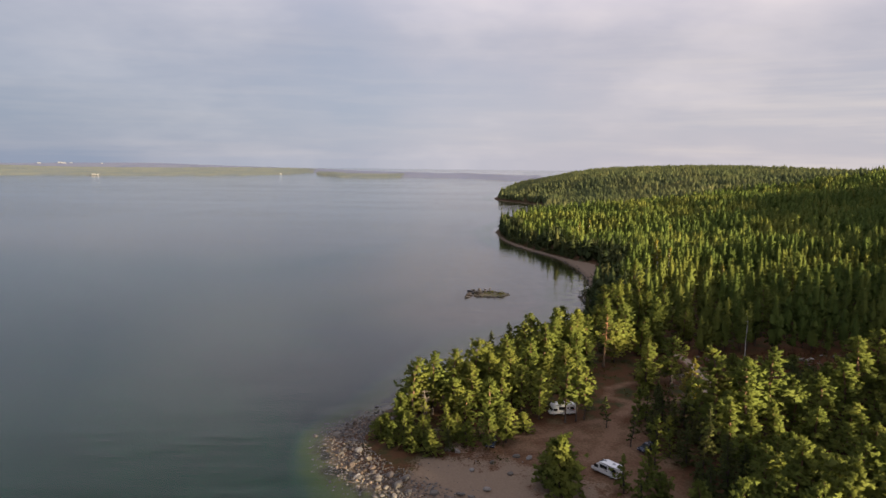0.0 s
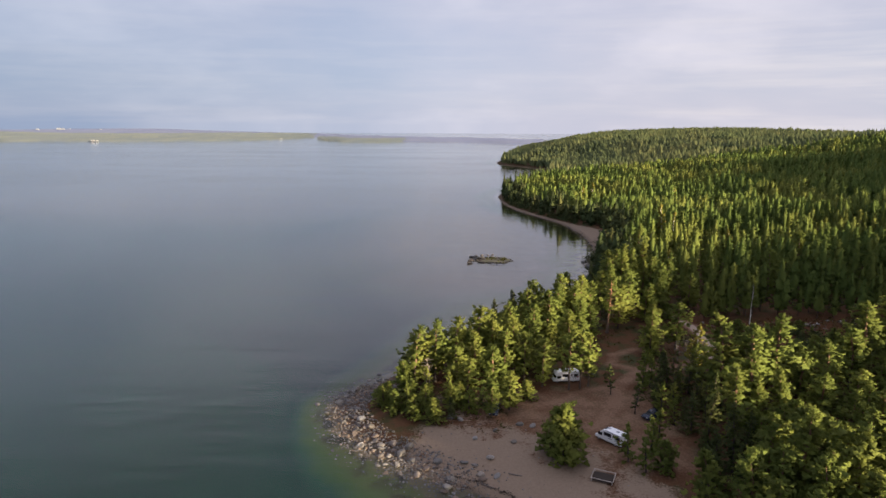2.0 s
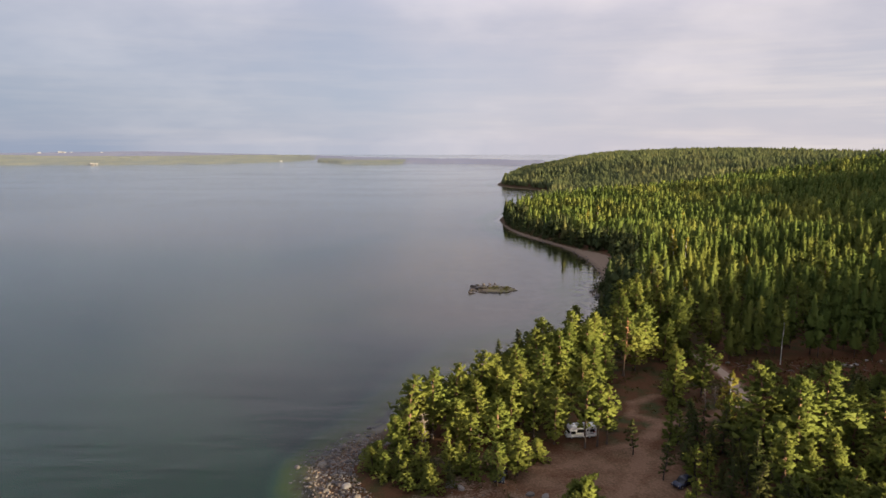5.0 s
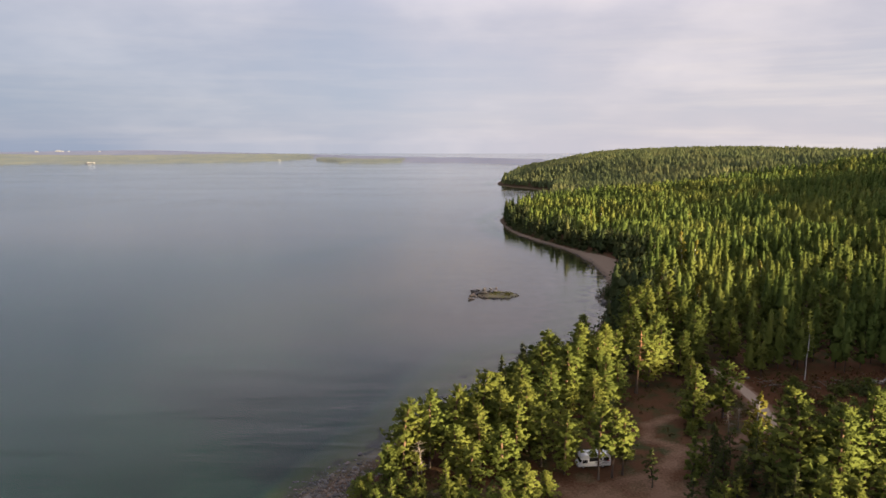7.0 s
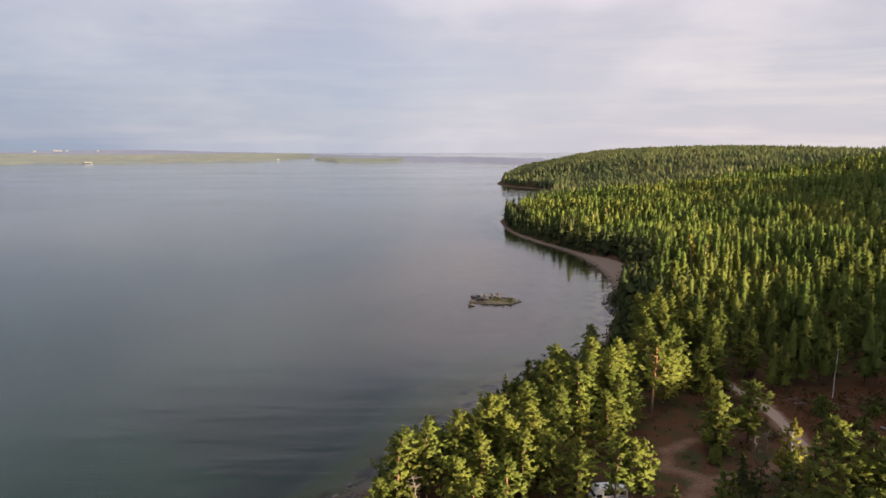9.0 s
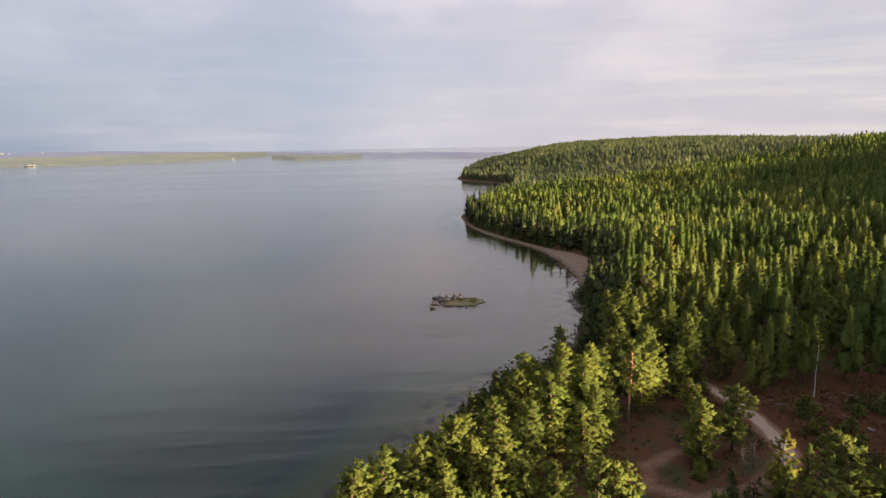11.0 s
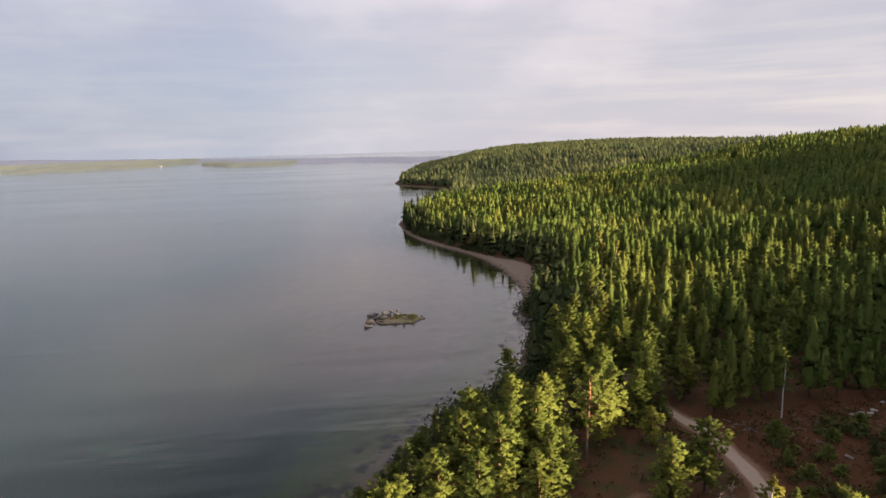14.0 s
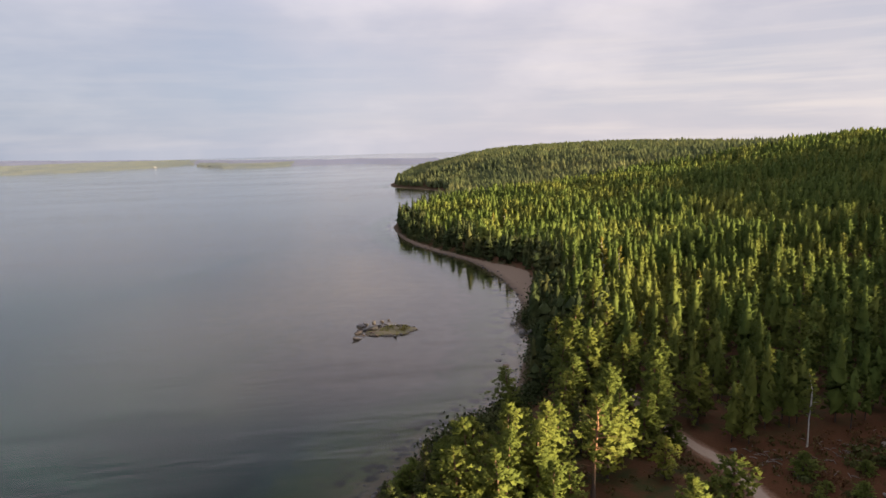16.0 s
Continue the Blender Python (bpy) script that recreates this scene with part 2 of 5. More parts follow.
# a calm streak that curves away over the open water
sep = nt.nodes.new("ShaderNodeSeparateXYZ")
nt.links.new(pos, sep.inputs[0])
north = calc(nt, "SUBTRACT", sep.outputs[1], 500.0)
bow = calc(nt, "ADD", calc(nt, "MULTIPLY", calc(nt, "MULTIPLY", north, north), 0.001), -346.0)
off = calc(nt, "ADD", calc(nt, "DIVIDE", calc(nt, "ABSOLUTE", calc(nt, "SUBTRACT", sep.outputs[0], bow)), 34.0), calc(nt, "MULTIPLY", calc(nt, "SUBTRACT", noise_tex(nt, 0.02, 4, pos), 0.5), 1.6))
calm = ramp(nt, [(0.4, (0.15,) * 3), (1.0, (1, 1, 1))], off)
calm = calc(nt, "MAXIMUM", calm, calc(nt, "GREATER_THAN", calc(nt, "ABSOLUTE", calc(nt, "SUBTRACT", north, 240.0)), 300.0))
hgt = calc(nt, "MULTIPLY", hgt, calm)
lee = nt.nodes.new("ShaderNodeVectorMath")
lee.operation = "DISTANCE"
lee.inputs[1].default_value = (78, 395, 0)
nt.links.new(pos, lee.inputs[0])
hgt = calc(nt, "MULTIPLY", hgt, ramp(nt, [(0.25, (0.3,) * 3), (0.9, (1, 1, 1))], calc(nt, "DIVIDE", lee.outputs["Value"], 150.0)))
bump(nt, b, calc(nt, "MULTIPLY", hgt, ramp(nt, [(0.36, (0.35,) * 3), (0.56, (1.2,) * 3)], slick)), 0.13, 1.0)


def stone_material(name, a, c, warm):
    m, nt, b = material(name, 0.85)
    tc = nt.nodes.new("ShaderNodeTexCoord").outputs["Object"]
    pos = position(nt)
    rnd = nt.nodes.new("ShaderNodeObjectInfo").outputs["Random"]
    isl = nt.nodes.new("ShaderNodeNewGeometry").outputs["Random Per Island"]
    n = noise_tex(nt, 3.0, 6, pos)
    pick = calc(nt, "FRACT", calc(nt, "ADD", rnd, isl))
    col = mix(nt, n, a, c)
    col = mix(nt, ramp(nt, [(0.5, (0, 0, 0)), (0.9, (1, 1, 1))], pick), col, warm)
    col = mix(nt, 1.0, col, ramp(nt, [(0.3, (0.6,) * 3), (0.6, (1.1,) * 3)], noise_tex(nt, 14, 4, pos)), "MULTIPLY")
    col = mix(nt, 1.0, col, ramp(nt, [(0.0, (0.42,) * 3), (0.6, (0.95,) * 3), (1.0, (1.25,) * 3)], calc(nt, "FRACT", calc(nt, "MULTIPLY", pick, 7.31))), "MULTIPLY")
    nt.links.new(col, b.inputs["Base Color"])
    bump(nt, b, n, 0.5, 0.06)
    return m


M_STONE = stone_material("granite", (0.10, 0.090, 0.082), (0.225, 0.20, 0.185), (0.20, 0.14, 0.10))
M_PALE = stone_material("pale_granite", (0.21, 0.195, 0.18), (0.31, 0.285, 0.262), (0.28, 0.235, 0.19))


def plain(name, colour, rough=0.5, metal=0.0, vary=0.12):
    m, nt, b = material(name, rough, metal)
    n = noise_tex(nt, 2.0, 5, nt.nodes.new("ShaderNodeTexCoord").outputs["Object"])
    lo, hi = tuple(c * (1 - vary) for c in colour), tuple(min(1, c * (1 + vary)) for c in colour)
    nt.links.new(mix(nt, n, lo, hi), b.inputs["Base Color"])
    return m


M_WHITE = plain("white_paint", (0.78, 0.78, 0.78), 0.3, 0, 0.04)
M_GREYP = plain("grey_trim", (0.30, 0.31, 0.33), 0.5)
M_DARKP = plain("dark_trim", (0.055, 0.057, 0.065), 0.5)
M_GLASS = plain("dark_window", (0.02, 0.022, 0.025), 0.08)
M_TYRE = plain("tyre_rubber", (0.02, 0.02, 0.02), 0.9)
M_RIM = plain("wheel_rim", (0.5, 0.5, 0.52), 0.35, 0.8)
M_RED = plain("red_marking", (0.42, 0.05, 0.04), 0.4)
M_BLUE = plain("dark_blue_paint", (0.015, 0.022, 0.045), 0.25)
M_PLANK = plain("weathered_timber", (0.33, 0.28, 0.24), 0.9, 0, 0.35)
M_WRACK = plain("wrack", (0.035, 0.025, 0.018), 0.95, 0, 0.4)
# town walls and roofs, greyed and blued so the colour carries the haze
M_TOWN = plain("hazed_town", (0.22, 0.225, 0.25), 0.8)
M_HOUSE = plain("pale_wall", (0.27, 0.26, 0.26), 0.8)


# ---- the plan ----
NEAR_SHORE = [(2600, -1700), (700, -520), (300, -210), (160, -95), (95, -25), (62, 28), (44, 57), (34, 71), (27, 78), (19.4, 82.1), (14.8, 85.8), (10.1, 91.9), (4.7, 96.1), (0.9, 97.8), (-4.2, 101.4),
              (-8.5, 105.3), (-14.2, 109.5), (-19.6, 116.4), (-22.4, 122.8), (-23.2, 128.5), (-21, 132.5), (-17.6, 137.2), (-12, 144), (-6.5, 153), (-1, 162), (7.5, 175.5), (16.5, 188.5)]
BAY_SHORE = [(26.2, 201), (36, 208), (46.5, 220), (53.5, 238), (57.5, 248.5), (61.5, 257.5), (61.9, 261.5), (61.2, 268.5), (63, 277.5), (66.4, 286), (70.2, 297), (72.8, 312), (74, 328), (74.6, 346),
             (73, 365), (69.4, 385), (63.4, 402.5), (56, 423), (49.8, 444), (44.2, 476), (43.5, 529)]
FAR_SHORE = [(52, 570), (76, 640), (112, 740), (132, 820), (128, 880), (112, 912), (90, 945), (79, 972), (80, 1010), (90, 1070), (110, 1160), (150, 1400), (240, 1750), (320, 2050), (600, 2600), (2600, 3300)]
SHORE = np.array(NEAR_SHORE + BAY_SHORE + FAR_SHORE, float)


def along(points, p):
    """Distance from p (n, 2) to a polyline."""
    a, d = points[:-1], np.diff(points, axis=0)
    best = np.full(len(p), 1e9)
    for q, e in zip(a, d):
        u = np.clip(((p - q) @ e) / (e @ e), 0, 1)
        best = np.minimum(best, np.hypot(*(p - q - u[:, None] * e).T))
    return best


def shore_distance(p):
    """Distance to the waterline, positive on land."""
    poly = SHORE
    nxt = np.roll(poly, -1, axis=0)
    inside = np.zeros(len(p), bool)
    for (x0, y0), (x1, y1) in zip(poly, nxt):
        if y0 != y1:
            cross = ((y0 > p[:, 1]) != (y1 > p[:, 1])) & (p[:, 0] < (x1 - x0) * (p[:, 1] - y0) / (y1 - y0) + x0)
            inside ^= cross
    return np.where(inside, 1, -1) * along(poly, p)


def smooth(e0, e1, v):
    u = np.clip((v - e0) / (e1 - e0), 0, 1)
    return u * u * (3 - 2 * u)


def height(p, s=None):
    p = np.asarray(p, float).reshape(-1, 2)
    s = shore_distance(p) if s is None else s
    x, y = p.T
    reach = 350 - 190 * smooth(400, 950, y)
    u = np.maximum(s - 40 + 28 * smooth(330, 500, y), 0) / reach
    hill = (38 + 17 * smooth(300, 470, x) * smooth(750, 560, y)) * u ** 1.4 / (1 + u ** 3.2) ** (1.4 / 3.2)
    # knolls out of view, added so their shadow falls over the woods
    knoll = 13 * np.exp(-(((x - 188) / 45) ** 2 + ((y - 108) / 45) ** 2)) + 27 * np.exp(-(((x - 312) / 100) ** 2 + ((y - 58) / 92) ** 2)) + 27 * np.exp(-(((x - 480) / 130) ** 2 + ((y - 330) / 120) ** 2))
    roll = 0.2 * np.sin(x * 0.13 + 1) * np.sin(y * 0.11) * smooth(6, 25, s) + 3.0 * np.sin(x * 0.013 + y * 0.004) * np.sin(y * 0.009 + 1) * smooth(120, 320, s)
    land = 1.6 * smooth(0, 14, s) + 0.02 * s.clip(0, 50) + hill + knoll * smooth(60, 160, s) + roll
    return np.where(s > 0, land, np.maximum(0.055 * s, -2.2) - 0.012 * np.maximum(-s - 40, 0).clip(0, 300))


def beach_width(y):
    """How far the bay's beach reaches up from the water."""
    return 2.6 + 8.6 * np.exp(-((y - 344) / 27) ** 2) + 1.2 * smooth(250, 300, y) * smooth(480, 440, y)


def ground_z(x, y):
    return float(height([(x, y)])[0])


TRACKS = [np.array(t, float) for t in ([(64.5, 149), (67.2, 153), (68.3, 158), (69.2, 163), (69.9, 169), (70.2, 176), (69.0, 184), (67, 194), (70, 212)], [(67.2, 153), (62, 148), (55, 143.5), (46, 141.5), (40, 146), (42, 153), (49, 157)], [(46, 141.5), (38, 133), (34, 122), (27, 112), (20, 106), (16, 97)], [(38, 133), (30, 131), (20, 124)])]


def mesh_np(name, verts, quads, mat, normals=None):
    me = bpy.data.meshes.new(name)
    verts, quads = np.asarray(verts, np.float32), np.asarray(quads, np.int32)
    me.vertices.add(len(verts))
    me.vertices.foreach_set("co", verts.ravel())
    k = quads.shape[1]
    me.loops.add(quads.size)
    me.loops.foreach_set("vertex_index", quads.ravel())
    me.polygons.add(len(quads))
    me.polygons.foreach_set("loop_start", np.arange(0, quads.size, k, dtype=np.int32))
    me.update(calc_edges=True)
    if normals is not None:
        me.polygons.foreach_set("use_smooth", np.ones(len(quads), bool))
        me.normals_split_custom_set_from_vertices(np.asarray(normals, np.float32).tolist())
    me.materials.append(mat)
    return me


def spaced(lo, hi, a, c, step, grow):
    """Grid lines, step apart between a and c, growing outwards to lo and hi."""
    mid = list(np.arange(a, c + step / 2, step))
    d, v = step, mid[-1]
    while v < hi:
        d *= grow
        v = min(v + d, hi)
        mid.append(v)
    d, v = step, mid[0]
    while v > lo:
        d *= grow
        v = max(v - d, lo)
        mid.insert(0, v)
    return np.array(mid)


# ---- ground and water ----
gx, gy = spaced(-4800, 4800, -34, 112, 1.25, 1.09), spaced(-1500, 4700, 76, 345, 1.25, 1.07)
X, Y = np.meshgrid(gx, gy)
P = np.stack([X.ravel(), Y.ravel()], 1)
S = shore_distance(P)
Z = height(P, S)
w = len(gx)
idx = np.arange(len(P)).reshape(len(gy), w)
Q = np.stack([idx[:-1, :-1], idx[:-1, 1:], idx[1:, 1:], idx[1:, :-1]], -1).reshape(-1, 4)
me = mesh_np("ground", np.c_[P, Z], Q, M_GROUND)
me.polygons.foreach_set("use_smooth", np.ones(len(Q), bool))
x, y = P.T
near_beach = smooth(-14, 4, x) * smooth(120, 112, y) * smooth(17, 11, S + 0.12 * np.maximum(x - 10, 0)) * (x < 90)
near_beach = np.maximum(near_beach, 0.62 * smooth(-5, 5, x) * smooth(45, 32, x) * smooth(30, 15, S) * (y < 130))
bay_beach = smooth(262, 300, y) * smooth(520, 480, y) * smooth(beach_width(y) + 1.5, beach_width(y) - 1.5, S) * (x < 140)
sand = np.where(S > 0, np.maximum(near_beach, bay_beach), 0)
track = np.zeros(len(P))
for line, width in zip(TRACKS, (1.75, 1.2, 1.7, 1.1)):
    track = np.maximum(track, (1.0 if line is TRACKS[0] else 0.72) * smooth(width + 1.6, width - 1.0, along(line, P)))
yard = smooth(-4, 10, x) * smooth(50, 40, x) * smooth(93, 100, y) * smooth(140, 126, y)
track = np.maximum(track, 0.58 * yard)
heath = smooth(62, 72, x) * smooth(190, 176, y) * smooth(118, 140, y)
# where the bed is paled: the bay, then most water farther out
bay = np.maximum.reduce([smooth(-60, 30, x) * smooth(190, 250, y) * smooth(620, 480, y), 0.75 * smooth(-100, 0, x) * smooth(190, 320, y), 0.6 * smooth(320, 480, y)])
for name, values in (("shore", S), ("sand", sand), ("track", track), ("heath", heath), ("bay", bay)):
    me.attributes.new(name, "FLOAT", "POINT").data.foreach_set("value", values.astype(np.float32))
tagged(new("ground", me), "sandy shore, needle-strewn forest floor and wooded hill", "ground", kind="structure")

bm = bmesh.new()
bmesh.ops.create_grid(bm, x_segments=1, y_segments=1, size=1)
bmesh.ops.scale(bm, vec=(4790, 3090, 1), verts=bm.verts)
bmesh.ops.translate(bm, vec=(0, 1600, 0), verts=bm.verts)
me = bpy.data.meshes.new("water")
bm.to_mesh(me)
bm.free()
me.materials.append(M_WATER)
water = tagged(new("water", me), "calm grey-green sea with faint ripples", "water", kind="structure")


# ---- trees ----
def part(name, bm, mat, parent=None, label=""):
    if isinstance(bm, bpy.types.Mesh):
        me = bm
    else:
        me = bpy.data.meshes.new(name)
        bm.to_mesh(me)
        bm.free()
        me.materials.append(mat)
    ob = new(name, me)
    if parent is not None:
        ob.parent = parent
    if label:
        ob["label"] = label
    return ob


def unit(v):
    return v / np.maximum(np.linalg.norm(v, axis=-1, keepdims=True), 1e-9)


def sprays(base, way, length, width, rng, out=None, soft=0.75):
    """Lozenge-shaped sprays of needles: corners (4n, 3), faces and normals. out: the way that each one's upper side faces."""
    n = len(base)
    way = unit(way)
    side = unit(np.cross(way, rng.normal(size=(n, 3))))
    face = np.cross(way, side)
    out = unit(out) if out is not None else np.tile([[0.0, 0, 1]], (n, 1))
    flip = np.where((face * out).sum(1) < 0, -1.0, 1.0)[:, None]
    side, face = side * flip, face * flip
    half = side * (width / 2)[:, None]
    tip = base + way * length[:, None]
    mid = base + way * (length * 0.45)[:, None]
    v = np.stack([base, mid - half, tip, mid + half], 1).reshape(-1, 3)
    nor = unit(soft * out + (1 - soft) * face)
    return v, np.arange(4 * n).reshape(-1, 4), np.repeat(nor, 4, 0)


def tube(points, radii, sides):
    """A tapered tube along points."""
    points = np.asarray(points, float)
    t = unit(np.gradient(points, axis=0))
    ref = np.where(np.abs(t[:, 2:]) > 0.8, [[1.0, 0, 0]], [[0, 0, 1.0]])
    u = unit(np.cross(t, ref))
    v = np.cross(t, u)
    a = np.linspace(0, 2 * np.pi, sides, endpoint=False)
    ring = points[:, None] + np.asarray(radii)[:, None, None] * (np.cos(a)[None, :, None] * u[:, None] + np.sin(a)[None, :, None] * v[:, None])
    k = np.arange(len(points) * sides).reshape(-1, sides)
    q = np.stack([k[:-1], np.roll(k[:-1], -1, 1), np.roll(k[1:], -1, 1), k[1:]], -1).reshape(-1, 4)
    return ring.reshape(-1, 3), q


def joined(pieces):
    vs, qs, n = [], [], 0
    for v, q, *_ in pieces:
        vs.append(v)
        qs.append(q + n)
        n += len(v)
    return np.concatenate(vs), np.concatenate(qs)


def split(v, q):
    """The same faces as triangles."""
    return v, np.concatenate([q[:, [0, 1, 2]], q[:, [0, 2, 3]]])


def profile(kind, u):
    """Crown radius, from its foot (u = 0) to its top (1)."""
    if kind == "spruce":
        return (1 - u) ** 0.8 * (0.6 + 0.4 * np.minimum(u * 6, 1)) + 0.03
    if kind == "dense":
        return np.clip(1 - u ** 1.5, 0, 1) ** 0.8 * (0.66 + 0.34 * np.minimum(u * 3, 1)) + 0.05
    if kind == "bushy":
        return np.clip(1 - u ** 1.6, 0, 1) ** 0.85 * (0.74 + 0.26 * np.minimum(u * 4, 1)) + 0.04
    return np.clip(1 - u ** 2.1, 0.0, 1) ** 0.75 * (0.6 + 0.4 * np.minimum(u * 3.0, 1)) + 0.05


HEART_V = np.array([(1, 1, 1), (-1, -1, 1), (-1, 1, -1), (1, -1, -1)], float) * 0.75
HEART_F = np.array([(0, 2, 1), (0, 1, 3), (0, 3, 2), (1, 2, 3)])


def clumps(centre, size, out, per, length, rng, up=0.3, core=0.72, soft=0.6, flat=0.7, hearts=True):
    """Clumps of needles: an uneven heart and pointed tufts that stand out of it. Corners, triangles and normals."""
    n = len(centre)
    turn = rng.random(n) * 6.283
    c, s = np.cos(turn)[:, None], np.sin(turn)[:, None]
    v = HEART_V[None] * rng.uniform(0.6, 1.35, (n, 4, 1)) * (size * core)[:, None, None] * np.array([1, 1, flat])
    v = np.stack([c * v[..., 0] - s * v[..., 1], s * v[..., 0] + c * v[..., 1], v[..., 2]], -1)
    nor = unit(0.5 * unit(v) + out[:, None])
    heart = ((v + centre[:, None]).reshape(-1, 3), (HEART_F[None] + (np.arange(n) * 4)[:, None, None]).reshape(-1, 3), nor.reshape(-1, 3))
    k = np.repeat(np.arange(n), per)
    m = len(k)
    o, sz = out[k], size[k][:, None]
    d = unit(rng.normal(0, 1, (m, 3)) + 0.6 * o + np.array([0, 0, 0.25]))
    base = centre[k] + d * sz * rng.uniform(0.3, 0.85, (m, 1)) * np.array([1, 1, flat])
    way = unit(0.45 * d + 0.8 * o + np.array([0, 0, up]) + rng.normal(0, 0.3, (m, 3)))
    side = unit(np.cross(way, rng.normal(0, 1, (m, 3))))
    face = np.cross(side, way)
    flip = np.where((face * (d + 0.4 * o)).sum(1) < 0, -1.0, 1.0)[:, None]
    side, face = side * flip, face * flip
    long = length * rng.uniform(0.6, 1.45, (m, 1)) * (0.6 + 0.6 * sz)
    half = side * long * rng.uniform(0.13, 0.25, (m, 1))
    tv = np.stack([base - half, base + half, base + way * long], 1).reshape(-1, 3)
    tn = np.repeat(unit(soft * o + 0.3 * d + (1 - soft) * face), 3, 0)
    tufts_ = (tv, np.arange(3 * m).reshape(-1, 3), tn)
    if not hearts:
        return tufts_
    v, q = joined([heart, tufts_])
    return v, q, np.concatenate([heart[2], tn])


def spindle(kind, h, foot, radius, rings, sides, rng, jag=0.25):
    """Rings of boughs drawn to a point: corners, triangles and normals."""
    vs, ns = [], []
    for i in range(rings):
        u = i / rings
        az = np.arange(sides) * 2 * np.pi / sides + rng.uniform(0, 6.28)
        ray = np.stack([np.cos(az), np.sin(az), 0 * az], 1)
        r = radius * (float(profile(kind, np.array(u * 0.92))) if i else 0.7) * rng.uniform(1 - jag, 1 + jag, sides)
        vs.append(ray * r[:, None] + np.c_[0 * az, 0 * az, h * (foot + (0.97 - foot) * u) + rng.normal(0, 0.035, sides) * h])
        ns.append(unit(ray + np.array([0, 0, 0.35 + 0.4 * u]) + rng.normal(0, 0.25, (sides, 3))))
    v = np.concatenate(vs + [np.array([[0, 0, h]])])
    nor = np.concatenate(ns + [np.array([[0, 0, 1.0]])])
    k, q = np.arange(sides), []
    for i in range(rings - 1):
        a, b_ = i * sides + k, (i + 1) * sides + k
        a1, b1 = i * sides + (k + 1) % sides, (i + 1) * sides + (k + 1) % sides
        q += [np.stack([a, a1, b_], 1), np.stack([a1, b1, b_], 1)]
    a = (rings - 1) * sides
    q.append(np.stack([a + k, a + (k + 1) % sides, np.full(sides, len(v) - 1)], 1))
    return v, np.concatenate(q), nor


def boughs_of(kind, h, foot, radius, boughs, rng, lobe=None, gaps=0.0, least=0.7):
    """Boughs round a stem: height, direction and reach of each."""
    i = np.arange(boughs)
    u = np.clip(((i + rng.random(boughs)) / boughs) ** 0.92, 0, 0.985)
    az = i * 2.39996 + rng.normal(0, 0.4, boughs)
    r = radius * profile(kind, u) * rng.uniform(least, 1.12, boughs)
    if lobe is not None:
        r = r * lobe(az, u)
    r = np.where(rng.random(boughs) < gaps, r * 0.45, r)
    rise = {"spruce": -0.30 + 0.5 * u, "pine": 0.05 + 0.75 * u ** 2}.get(kind, 0.1 + 0.7 * u ** 2) + rng.normal(0, 0.1, boughs)
    return h * (foot + (1 - foot) * u * 0.95), np.stack([np.cos(az), np.sin(az), rise], 1), r


def pads_of(z, ray, r, pads, rng, axis=None, start=0.18, swell=1.0):
    """Clumps set along the outer part of each bough: centre, size and outward way."""
    k = np.repeat(np.arange(len(z)), pads)
    t = start + (1 - start) * (np.tile(np.arange(pads), len(z)) + rng.random(len(k))) / pads
    across = np.stack([-ray[k, 1], ray[k, 0], 0 * t], 1)
    c = ray[k] * (r[k] * t)[:, None] + across * (r[k] * t * rng.uniform(-0.34, 0.34, len(k)))[:, None] + np.c_[0 * t, 0 * t, z[k]]
    c[:, 2] += rng.normal(0, 0.15, len(k)) * r[k]
    if axis is not None:
        c[:, :2] += axis(c[:, 2])
    size = swell * np.clip(0.10 * r[k] + 0.20, 0.2, 0.8) * rng.uniform(0.7, 1.3, len(k))
    return c, size, unit(ray[k] * np.array([1, 1, 0.4]) + np.array([0, 0, 0.3]))


